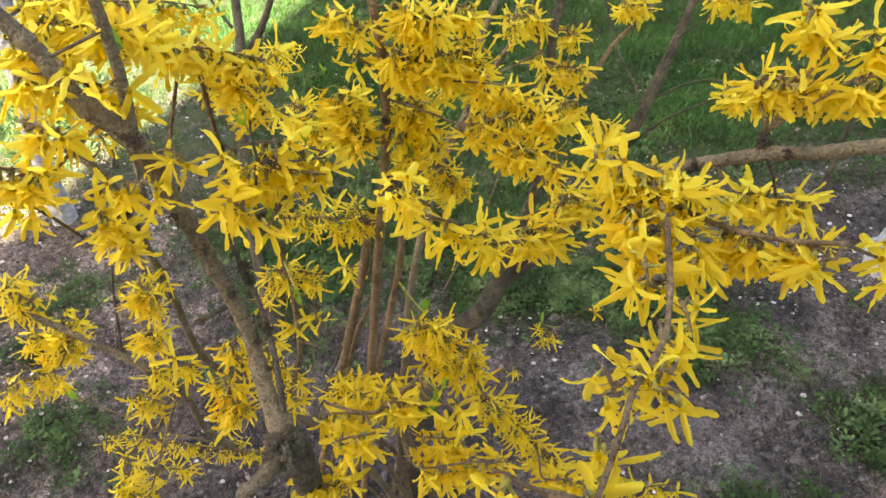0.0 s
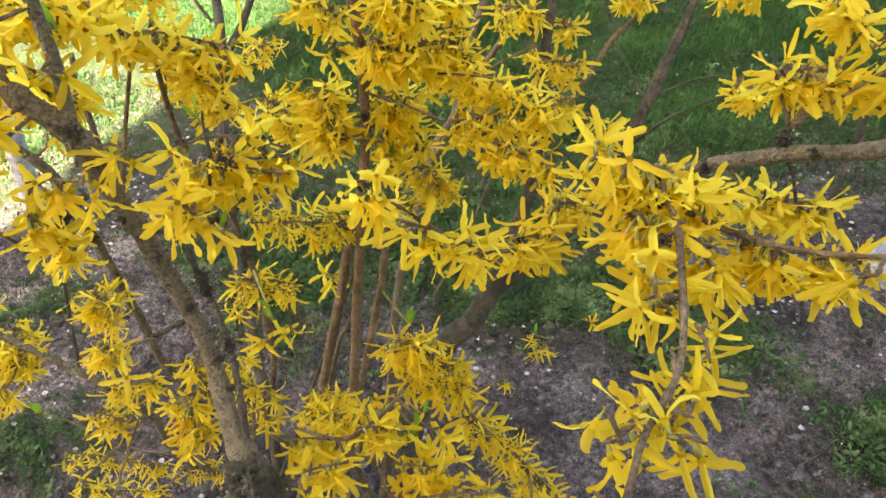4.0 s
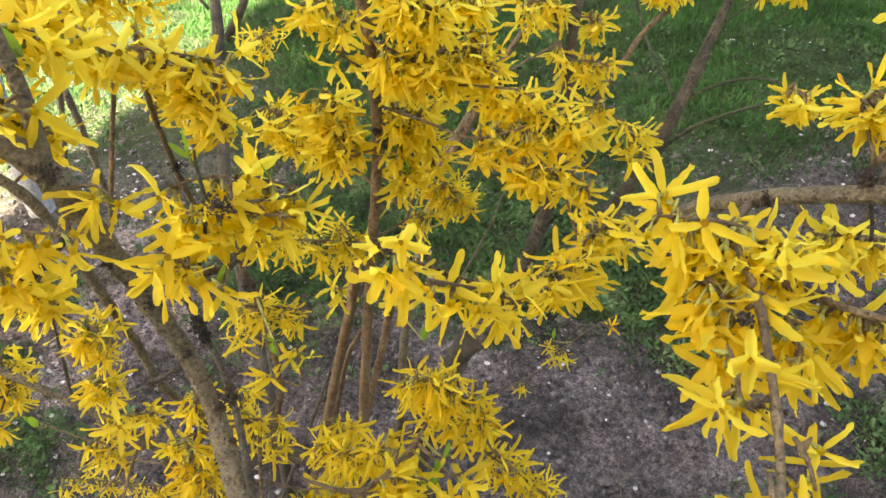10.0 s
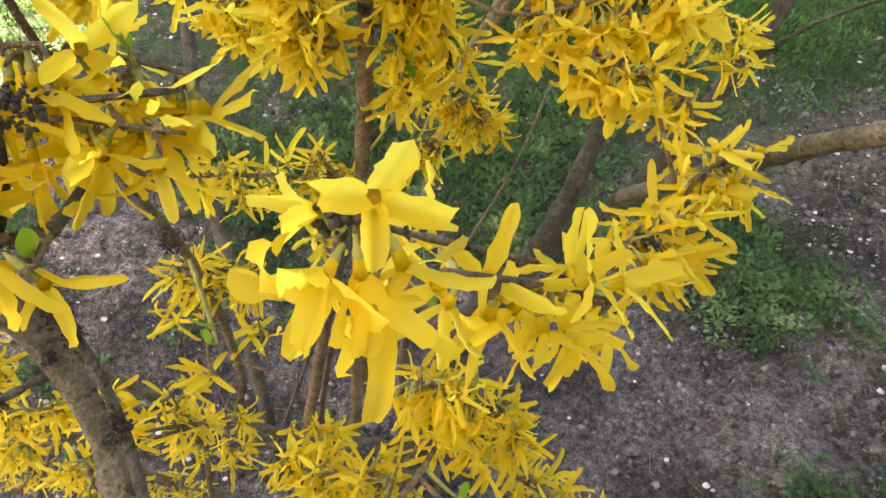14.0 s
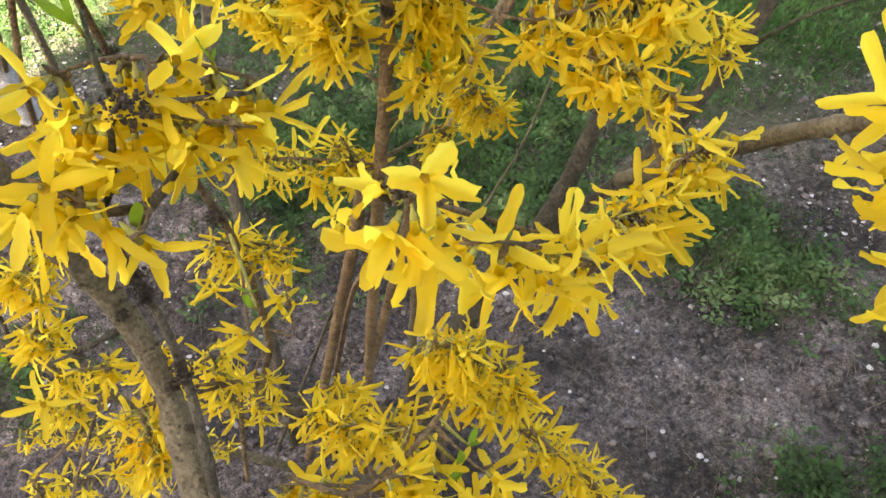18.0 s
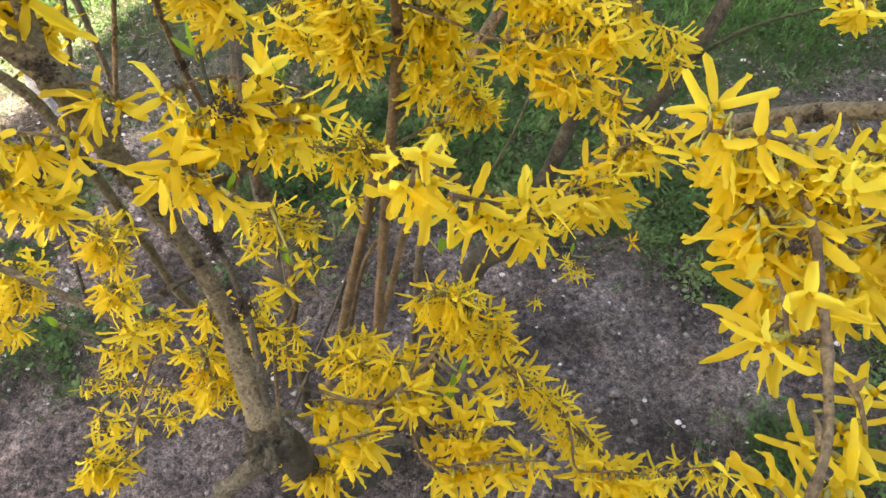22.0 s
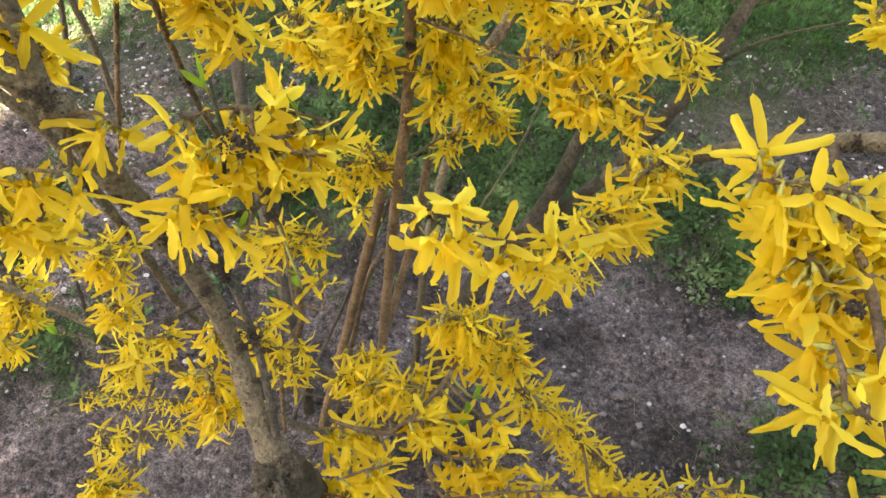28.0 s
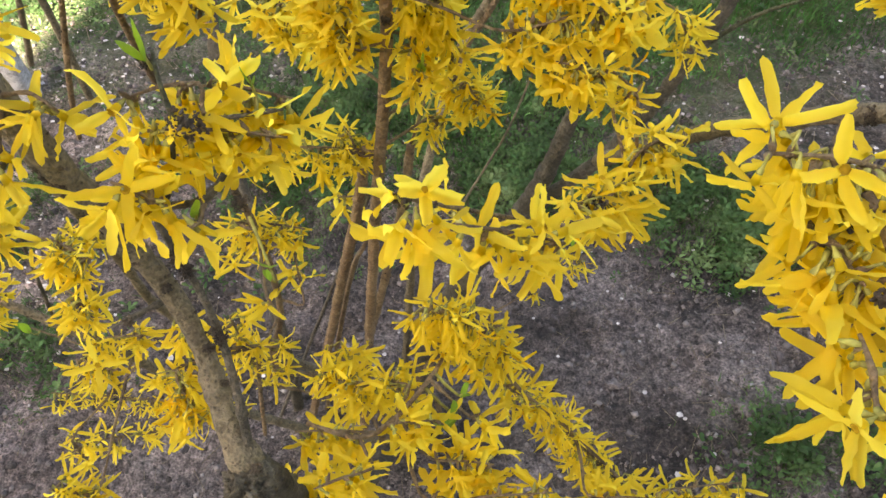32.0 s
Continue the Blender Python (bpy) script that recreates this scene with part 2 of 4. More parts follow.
# ---- mesh helpers ----
def mesh_from(name, verts, faces, mats, slots=None, smooth=True):
    me = bpy.data.meshes.new(name)
    me.from_pydata(verts, [], faces)
    for m in mats:
        me.materials.append(m)
    if slots is not None:
        me.polygons.foreach_set("material_index", slots)
    if smooth:
        me.polygons.foreach_set("use_smooth", [True] * len(me.polygons))
    me.update()
    return me


def glide(pts, step):
    """A smooth line through control points (x, y, z, r), with a point every step metres or so."""
    P = [np.array(p, float) for p in pts]
    P = [2 * P[0] - P[1]] + P + [2 * P[-1] - P[-2]]
    out = []
    for i in range(1, len(P) - 2):
        a, b, c, d = P[i - 1:i + 3]
        k = max(2, int(np.linalg.norm((c - b)[:3]) / step))
        for j in range(k):
            u = j / k
            out.append(0.5 * (2 * b + (c - a) * u + (2 * a - 5 * b + 4 * c - d) * u * u + (3 * b - a - 3 * c + d) * u ** 3))
    out.append(P[-2])
    return np.array(out)


def tube(line, sides, rng, rough=0.08, knots=0.0):
    """Verts and faces of a bark-covered tube round a line of (x, y, z, r)."""
    n = len(line)
    verts, faces = [], []
    side = Vector((0.3, 0.9, 0.2))
    for i in range(n):
        p = Vector(line[i][:3])
        way = Vector(line[min(i + 1, n - 1)][:3]) - Vector(line[max(i - 1, 0)][:3])
        way.normalize()
        side = (side - way * side.dot(way)).normalized()
        up = way.cross(side)
        swell = 1 + (knots if rng.random() < 0.14 else 0) + rng.uniform(-rough, rough) * 0.4
        for s in range(sides):
            a = 2 * math.pi * s / sides
            r = max(0.0004, line[i][3]) * swell * (1 + rng.uniform(-rough, rough))
            verts.append(p + (side * math.cos(a) + up * math.sin(a)) * r)
    for i in range(n - 1):
        for s in range(sides):
            t = (s + 1) % sides
            faces.append((i * sides + s, i * sides + t, (i + 1) * sides + t, (i + 1) * sides + s))
    faces.append(tuple(range(sides - 1, -1, -1)))
    faces.append(tuple((n - 1) * sides + s for s in range(sides)))
    return verts, faces


# ---- ground ----
rng = random.Random(7)


def height(x, y):
    h = 0.030 * noise.noise((x * 2.1, y * 2.1, 0.3)) + 0.018 * noise.noise((x * 7, y * 7, 1.7)) + 0.012 * noise.noise((x * 21, y * 21, 4.1)) + 0.008 * noise.noise((x * 47, y * 47, 6.1)) + 0.022 * max(0.0, noise.noise((x * 14, y * 14, 8.8)) - 0.12)
    return h if abs(x) < 6 and -2 < y < 8 else 0.0


def ticks(lo, hi, step, far):
    a = list(np.arange(lo, hi + step / 2, step))
    g = step
    while a[-1] < far:
        g *= 1.35
        a.append(a[-1] + g)
        a.insert(0, a[0] - g)
    return a


gx, gy = ticks(-1.7, 1.9, 0.013, 400), ticks(0.9, 2.9, 0.013, 400)
gv = [(x, y, height(x, y)) for y in gy for x in gx]
w = len(gx)
gf = [(j * w + i, j * w + i + 1, (j + 1) * w + i + 1, (j + 1) * w + i) for j in range(len(gy) - 1) for i in range(w - 1)]
ground = tagged(new("ground", mesh_from("ground", gv, gf, [SOIL])), "bare grey-brown garden soil running into a mown lawn", "ground", kind="structure")


def turf(x, y):
    """How thickly grass stands at a place, 0 to 1."""
    edge = y + 0.7 * noise.noise((x * 0.9, y * 0.9, 2.0)) + 0.35 * noise.noise((x * 3.2, y * 3.2, 5.0)) - 0.10 * max(0.0, x) - 0.9 * max(0.0, -x - 0.35)
    return min(1.0, max(0.0, (edge - 1.85) / 0.6))


def blades(name, spots, mat, tall, wide):
    verts, faces = [], []
    for x, y, k in spots:
        a, lean = rng.uniform(0, 6.283), rng.uniform(0.1, 0.9)
        h, w2 = tall * k * rng.uniform(0.5, 1.25), wide * rng.uniform(0.6, 1.3)
        z = height(x, y) - 0.004
        ca, sa, b = math.cos(a), math.sin(a), len(verts)
        d = rng.uniform(0, 6.283)
        lx, ly = math.cos(d) * lean * h, math.sin(d) * lean * h
        for u, ww in ((0, 1.0), (0.5, 0.85)):
            verts.append((x + lx * u * u - ca * w2 * ww, y + ly * u * u - sa * w2 * ww, z + h * u))
            verts.append((x + lx * u * u + ca * w2 * ww, y + ly * u * u + sa * w2 * ww, z + h * u))
        verts.append((x + lx, y + ly, z + h * (1 - 0.3 * lean)))
        faces += [(b, b + 1, b + 3, b + 2), (b + 2, b + 3, b + 4)]
    return tagged(new(name, mesh_from(name, verts, faces, [mat])), kind="stuff")


spots = []
while len(spots) < 130000:
    u = rng.random()
    y = 1.6 + 2.9 * u
    x = rng.uniform(-0.7 - 0.5 * y, 0.8 + 0.5 * y)
    if rng.random() < turf(x, y) ** 1.3:
        spots.append((x, y, 0.7 + 0.5 * noise.noise((x * 2.4, y * 2.4, 9))))
tagged(blades("lawn_grass", spots, GRASS, 0.045, 0.0021), "short green spring lawn grass beyond the bed", "grass", kind="stuff")


def herbs(spots, size):
    """Small leafy weeds: each a low rosette of leaves of several sizes."""
    verts, faces = [], []
    for x0, y0 in spots:
        k = rng.choice((0.6, 0.8, 1.0, 1.0, 1.4, 1.9))
        for i in range(rng.randint(7, 13)):
            a, out = rng.uniform(0, 6.283), size * k * rng.uniform(0.0, 1.6)
            x, y = x0 + math.cos(a) * out, y0 + math.sin(a) * out
            a += rng.uniform(-0.7, 0.7)
            L, W = size * k * rng.uniform(0.6, 1.4), size * k * rng.uniform(0.18, 0.36)
            z, rise, b = height(x, y) + size * k * rng.uniform(0.0, 1.1), rng.uniform(-0.2, 0.9), len(verts)
            ca, sa = math.cos(a), math.sin(a)
            for s, ww, zz in ((0.0, 0.15, 0.0), (0.5, 1.0, 0.9), (0.82, 0.7, 1.05)):
                verts.append((x + ca * L * s - sa * W * ww, y + sa * L * s + ca * W * ww, z + L * rise * zz + 0.002))
                verts.append((x + ca * L * s + sa * W * ww, y + sa * L * s - ca * W * ww, z + L * rise * zz + 0.002))
            verts.append((x + ca * L, y + sa * L, z + L * rise * 0.95))
            faces += [(b, b + 1, b + 3, b + 2), (b + 2, b + 3, b + 5, b + 4), (b + 4, b + 5, b + 6)]
    return verts, faces


# weed patches: centre, spread, how many
wspots = []
for px, py, sx, sy, n in WEEDS:
    for i in range(int(n * 3.4)):
        x, y = rng.gauss(px, sx * 0.8), rng.gauss(py, sy * 0.8)
        if noise.noise((x * 11, y * 11, 6)) > -0.12:
            wspots.append((x, y))
for i in range(9000):
    x, y = rng.uniform(-1.9, 2.1), rng.uniform(1.35, 3.0)
    if rng.random() < 0.012 + turf(x, y) or noise.noise((x * 2.6, y * 2.6, 3)) > 0.30:
        wspots.append((x, y))
tagged(new("weeds", mesh_from("weeds", *herbs(wspots, 0.0080), [WEED])), "low grey-green chickweed and clover in loose patches", "weeds", kind="stuff")
tuft = []
for px, py, sx, sy, n in WEEDS:
    for i in range(n * 10):
        tuft.append((rng.gauss(px, sx * 0.85), rng.gauss(py, sy * 0.85), 0.9))
tagged(blades("grass_tufts", tuft, WEED, 0.036, 0.0015), "loose grass tufts in the bare bed", "grass", kind="stuff")

# fallen white petals, pebbles and crumbs of earth
verts, faces = [], []
for i in range(1070):
    x, y = (rng.uniform(-1.6, 1.8), 0.8 + 2.3 * rng.random() ** 0.8) if i < 600 else (rng.uniform(0.2, 1.7), rng.gauss(1.95, 0.25)) if i < 800 else (rng.gauss(-0.85, 0.16), rng.gauss(1.32, 0.16)) if i < 900 else (rng.gauss(PALE[0], 0.16), rng.gauss(PALE[1], 0.13))
    z, a, r = height(x, y) + 0.003, rng.uniform(0, 6.283), rng.choice((0.0025, 0.0035, 0.0045, 0.0055, 0.008)) * rng.uniform(0.8, 1.2)
    b = len(verts)
    for k in range(6):
        q = a + k * 1.047
        verts.append((x + math.cos(q) * r * rng.uniform(0.7, 1.1), y + math.sin(q) * r * 0.75, z + rng.uniform(0, 0.004)))
    faces.append(tuple(range(b, b + 6)))
tagged(new("fallen_petals", mesh_from("fallen_petals", verts, faces, [FALLEN], smooth=False)), "scattered white fallen blossom petals on the soil", "petals", kind="stuff")
verts, faces = [], []
for i in range(30000):
    x, y = rng.uniform(-1.6, 1.9), 0.8 + 1.9 * rng.random()
    r = rng.choice((0.0012, 0.0016, 0.002, 0.002, 0.003, 0.003, 0.004, 0.007)) * rng.uniform(0.7, 1.3)
    z, b = height(x, y) + r * 0.25, len(verts)
    sk = [rng.uniform(-0.5, 0.5) for k in range(4)]
    for v in ((1, 0, 0), (-1, 0, 0), (0, 1, 0), (0, -1, 0), (0, 0, 1), (0, 0, -1)):
        verts.append((x + (v[0] * rng.uniform(0.5, 1.4) + v[1] * sk[0] + v[2] * sk[1]) * r, y + (v[1] * rng.uniform(0.5, 1.4) + v[0] * sk[2] + v[2] * sk[3]) * r, z + v[2] * r * rng.uniform(0.4, 0.9)))
    for p, q, s in ((0, 2, 4), (2, 1, 4), (1, 3, 4), (3, 0, 4), (2, 0, 5), (1, 2, 5), (3, 1, 5), (0, 3, 5)):
        faces.append((b + p, b + q, b + s))
tagged(new("soil_crumbs", mesh_from("soil_crumbs", verts, faces, [PEBBLE])), "crumbs of dry earth and small pebbles", "pebbles", kind="stuff")

# clods of dry earth, half sunk
tb = bmesh.new()
bmesh.ops.create_icosphere(tb, subdivisions=2, radius=1.0)
ball_v, ball_f = [v.co.copy() for v in tb.verts], [tuple(v.index for v in f.verts) for f in tb.faces]
tb.free()
verts, faces = [], []
for i in range(6200):
    x, y = rng.uniform(-1.6, 1.9), 0.8 + 1.9 * rng.random()
    r = rng.choice((0.003, 0.004, 0.005, 0.006, 0.007, 0.009, 0.011)) * rng.uniform(0.7, 1.2)
    if noise.noise((x * 5, y * 5, 12)) < -0.15 or turf(x, y) > 0.4:
        continue
    z, b, k = height(x, y) - r * 0.1, len(verts), Vector((rng.uniform(0, 50), rng.uniform(0, 50), 0))
    sx, sy = rng.uniform(0.7, 1.3), rng.uniform(0.7, 1.3)
    for c in ball_v:
        u = 1 + 0.7 * noise.noise(c * 1.3 + k) + 0.5 * noise.noise(c * 2.9 + k)
        verts.append((x + c.x * r * sx * u, y + c.y * r * sy * u, z + c.z * r * 0.5 * u))
    faces += [tuple(b + j for j in t) for t in ball_f]
tagged(new("soil_clods", mesh_from("soil_clods", verts, faces, [CLOD])), "dry clods of earth lying on the bed", "soil", kind="stuff")

# straw and dry stalks on the soil
verts, faces = [], []
for i in range(2600):
    x, y, a = rng.uniform(-1.6, 1.9), 0.85 + 1.8 * rng.random(), rng.uniform(0, 6.283)
    L, w2, z = rng.uniform(0.006, 0.03), rng.uniform(0.0004, 0.0009), 0.006
    ca, sa, b = math.cos(a), math.sin(a), len(verts)
    for k in (-1, 1):
        ex, ey = x + ca * L * k, y + sa * L * k
        ez = height(ex, ey) + z * rng.uniform(0.3, 1.2)
        verts += [(ex - sa * w2, ey + ca * w2, ez), (ex + sa * w2, ey - ca * w2, ez), (ex, ey, ez + w2 * 1.6)]
    faces += [(b, b + 1, b + 4, b + 3), (b + 1, b + 2, b + 5, b + 4), (b + 2, b, b + 3, b + 5)]
tagged(new("straw", mesh_from("straw", verts, faces, [STRAW])), "bits of dry straw and stalk lying on the soil", "straw", kind="stuff")

# unseen plain wall behind the camera, added only to shade the bush
c, s = 0.916, -0.40
bm = bmesh.new()
bmesh.ops.create_cube(bm, size=1)
bmesh.ops.bevel(bm, geom=bm.edges[:], offset=0.01, segments=1, affect='EDGES')
me = bpy.data.meshes.new("wall_house")
bm.to_mesh(me)
bm.free()
me.materials.append(PLASTER)
wall = tagged(new("wall_house", me), "unseen plain light wall added to shade the bush", "wall", kind="structure")
wall.matrix_world = pose(WALL_AT[0], WALL_AT[1], 6.5, 0, 0, math.degrees(math.atan2(s, c))) @ Matrix.Diagonal((14, 0.4, 13.0, 1))


# ---- trees with whitewashed feet ----
def tree(name, foot, lines, white_to, label):
    """A young tree: its trunk, whitewashed up to a height, and its limbs."""
    base = new(name)
    base.location = foot
    tagged(base, label, "tree", group="fruit trees on the lawn" if name == "fruit_tree" else "")
    for k, line in enumerate(lines):
        g = glide(line, 0.03)
        low = g[g[:, 2] < white_to] if k == 0 and white_to else g[:0]
        high = g[len(low) - 1:] if len(low) else g
        for nm, seg, mat in (("trunk_foot", low, WHITEWASH), ("trunk" if k == 0 else "limb", high, BARK_DARK)):
            if len(seg) > 1:
                v, f = tube(seg, 16 if k == 0 else 8, rng, 0.06, 0.05)
                ob = new(nm, mesh_from(nm, [p - Vector(foot) for p in v], f, [mat]))
                ob.parent = base
    return base


# ---- the flowers ----
def flower_mesh(seed, spread, size, wide, curl, old=False, turns=None, folds=(-1.0, 0.8), longs=(1, 1, 1, 1)):
    """One four-petalled flower on a short stalk, looking along +z from its foot at the origin."""
    q = random.Random(seed)
    verts, faces, slots = [], [], []

    def ring(z, r, k=6):
        b = len(verts)
        for i in range(k):
            a = 6.2832 * i / k
            verts.append((math.cos(a) * r, math.sin(a) * r, z))
        return b

    def skin(b, c, slot, k=6):
        for i in range(k):
            j = (i + 1) % k
            faces.append((b + i, b + j, c + j, c + i))
            slots.append(slot)

    stalk = size * 0.20
    tube_top = stalk + size * 0.30
    r0, r1, r2, r3, r4 = ring(0, size * 0.03), ring(stalk * 0.6, size * 0.035), ring(stalk, size * 0.065), ring(stalk + size * 0.07, size * 0.068), ring(tube_top, size * 0.10)
    skin(r0, r1, 2), skin(r1, r2, 2), skin(r2, r3, 2), skin(r3, r4, 0)
    inner = ring(tube_top - size * 0.10, size * 0.045)
    skin(r4, inner, 1)
    b = len(verts)
    verts.append((0, 0, tube_top - size * 0.06))
    for i in range(6):
        faces.append((inner + i, inner + (i + 1) % 6, b))
        slots.append(1)
    prof = (0.66, 0.88, 1.0, 0.98, 0.93, 0.87, 0.80, 0.60)
    rows = len(prof) - 1
    for p in range(4):
        az = radians(turns[p]) if turns else math.pi / 2 * p + q.uniform(-0.22, 0.22)
        tilt = radians(spread + q.uniform(-20, 20))
        L = size * q.uniform(0.84, 1.14) * longs[p]
        W = size * wide * q.uniform(0.85, 1.18)
        bend, twist, fold = curl * q.uniform(0.2, 1.6), q.uniform(-0.9, 0.9), q.uniform(*folds)
        sway, aside = q.choice((1.0, 1.0, 1.6, -0.9)), q.uniform(-0.16, 0.16) * L
        hook = q.choice((0.0, 0.0, 0.5, -0.6, 0.9)) * (curl + 0.2)
        ca, sa = math.cos(az), math.sin(az)
        out, zz = size * 0.075, tube_top - size * 0.02
        wave = [q.uniform(0.84, 1.12) for k in prof]
        ripple = [q.uniform(-0.16, 0.16) for k in prof]
        b = len(verts)
        ang = tilt * 0.75
        for i, ww in enumerate(prof):
            u = i / rows
            if i:
                ang = tilt + bend * (u - 0.35) * sway + hook * max(0.0, u - 0.6) * 2 + q.uniform(-0.10, 0.10)
                out += math.sin(ang) * L / rows
                zz += math.cos(ang) * L / rows
            for v in (-1, -0.5, 0, 0.5, 1):
                half = W * 0.5 * ww * v * (1 - 0.22 * abs(fold) * abs(v)) * wave[i]
                lift = fold * W * 0.40 * ww * (abs(v) ** 1.6) - 0.09 * W * (abs(v) < 0.3) + ripple[i] * W * v
                tw = twist * u * u
                hx, hl = half * math.cos(tw) - lift * math.sin(tw), half * math.sin(tw) + lift * math.cos(tw)
                hx += aside * u * u
                back = -0.05 * L * abs(v) if i == rows else 0.0
                nx, nz = -math.cos(ang), math.sin(ang)
                o = out + nx * hl + math.sin(ang) * back + q.uniform(-1, 1) * size * 0.008
                verts.append((ca * o - sa * hx, sa * o + ca * hx, zz + nz * hl + math.cos(ang) * back))
        for i in range(rows):
            for j in range(4):
                faces.append((b + i * 5 + j, b + i * 5 + j + 1, b + (i + 1) * 5 + j + 1, b + (i + 1) * 5 + j))
                slots.append(0)
    return mesh_from("flower", verts, faces, [PETAL_OLD if old else PETAL, THROAT, CALYX], slots)


OPEN = [flower_mesh(20 + i, (50, 62, 70, 54, 78, 44, 66, 52, 82, 59)[i], 0.0232, (0.25, 0.29, 0.22, 0.30, 0.25, 0.24, 0.22, 0.28, 0.26, 0.24)[i], (0.3, 0.6, 0.2, 0.5, 0.7, 0.25, 0.6, 0.15, 0.4, 0.6)[i]) for i in range(10)]
SLIM = [flower_mesh(120 + i, (52, 64, 72, 56, 80, 46, 68, 54, 84, 60)[i], 0.0228, 0.195 + 0.012 * (i % 4), (0.3, 0.6, 0.2, 0.5, 0.8, 0.25, 0.6, 0.15, 0.4, 0.7)[i]) for i in range(10)]
SHUT = [flower_mesh(60 + i, (18, 26, 34, 30, 40)[i], 0.0220, (0.22, 0.22, 0.22, 0.25, 0.27)[i], (0.3, 0.3, 0.3, 0.8, 1.0)[i]) for i in range(5)]
OLD = [flower_mesh(80 + i, (50, 65, 40)[i], 0.019, 0.20, 0.9, True) for i in range(3)]
WIDE = [flower_mesh(90, 70, 0.0160, 0.46, 1.0, turns=(44, 168, 262, 330), folds=(0.5, 0.9), longs=(0.95, 0.66, 0.88, 1.30)),
        flower_mesh(91, 60, 0.0175, 0.44, 1.0, turns=(102, 190, 258, 346), folds=(0.5, 0.9), longs=(0.85, 1.0, 1.05, 0.9)),
        flower_mesh(92, 40, 0.0185, 0.40, 0.3, folds=(0.2, 0.5)),
        flower_mesh(98, 22, 0.0200, 0.34, 0.5, folds=(0.3, 0.8)), flower_mesh(99, 42, 0.0175, 0.44, 0.6, folds=(0.3, 0.7))]
# single flowers that stand out: a long-armed one, a cupped one, a broad cross and a wide star
STAND = [flower_mesh(93, 66, 0.0225, 0.29, 0.5, turns=(95, 196, 275, 336), folds=(-0.9, -0.5), longs=(0.80, 1.20, 0.85, 1.15)),
         flower_mesh(94, 46, 0.0140, 0.42, 0.9, turns=(110, 215, 285, 15), folds=(0.4, 0.9), longs=(1.1, 1.2, 1.0, 0.8)),
         flower_mesh(95, 56, 0.0160, 0.38, 0.7, turns=(105, 180, 302, 2), folds=(-0.7, -0.3), longs=(0.9, 0.85, 1.25, 1.0)),
         flower_mesh(96, 68, 0.0225, 0.27, 0.6, turns=(62, 172, 258, 5), folds=(-0.9, -0.4), longs=(0.85, 1.10, 0.9, 1.05)),
         flower_mesh(97, 76, 0.0215, 0.23, 0.3, turns=(95, 190, 268, 352), folds=(-0.8, -0.3))]


def leaf_mesh(seed, L, W):
    q = random.Random(seed)
    verts, faces = [], []
    for i in range(8):
        u = i / 7
        ww = W * (math.sin(math.pi * min(1, u * 0.94 + 0.05)) ** 0.8) * 0.5 + 0.0006
        for v in (-1, 0, 1):
            verts.append((v * ww, 0.25 * L * u * u * q.uniform(0.9, 1.1) - abs(v) * -ww * 0.35, u * L))
    for i in range(7):
        for j in range(2):
            faces.append((i * 3 + j, i * 3 + j + 1, i * 3 + j + 4, i * 3 + j + 3))
    return mesh_from("leaf", verts, faces, [LEAF])


LEAVES = [leaf_mesh(i, 0.016 + 0.003 * i, 0.006 + 0.001 * (i % 3)) for i in range(4)]

# ---- the bush ----
FOOT = Vector((0.04, 0.97, 0.0))
bush = tagged(new("forsythia_bush"), "leggy forsythia bush covered in bright yellow four-petalled flowers", "bush")
bush.location = FOOT
LINES = []


def hang(name, me, parent, m=None):
    """A part of the bush, whose mesh is in world places unless m is given."""
    ob = new(name, me)
    ob.parent = parent
    ob.matrix_parent_inverse = Matrix.Translation(-FOOT) if parent == bush else Matrix.Identity(4)
    if m is not None:
        ob.matrix_basis = m
    return ob


def warts(v, f, slots, g, i, count, low, high):
    """Small dark buds and lenticels round one place of a stem."""
    r, p = g[i][3], Vector(g[i][:3])
    for n in range(count):
        a = Vector((rng.uniform(-1, 1), rng.uniform(-1, 1), rng.uniform(-1, 1))).normalized()
        k, b = rng.uniform(low, high), len(v)
        side = a.orthogonal().normalized()
        mid = p + a * r * 0.85 + Vector((rng.uniform(-1, 1), rng.uniform(-1, 1), rng.uniform(-1, 1))) * 0.003
        for j in range(5):
            d = side * math.cos(j * 1.257) + a.cross(side) * math.sin(j * 1.257)
            v.append(mid + d * k * rng.uniform(0.7, 1.2))
        v.append(mid + a * (r * 0.15 + k * rng.uniform(0.9, 1.6)) + side * k * rng.uniform(-0.6, 0.6))
        f += [(b + j, b + (j + 1) % 5, b + 5) for j in range(5)]
        slots += [1] * 5


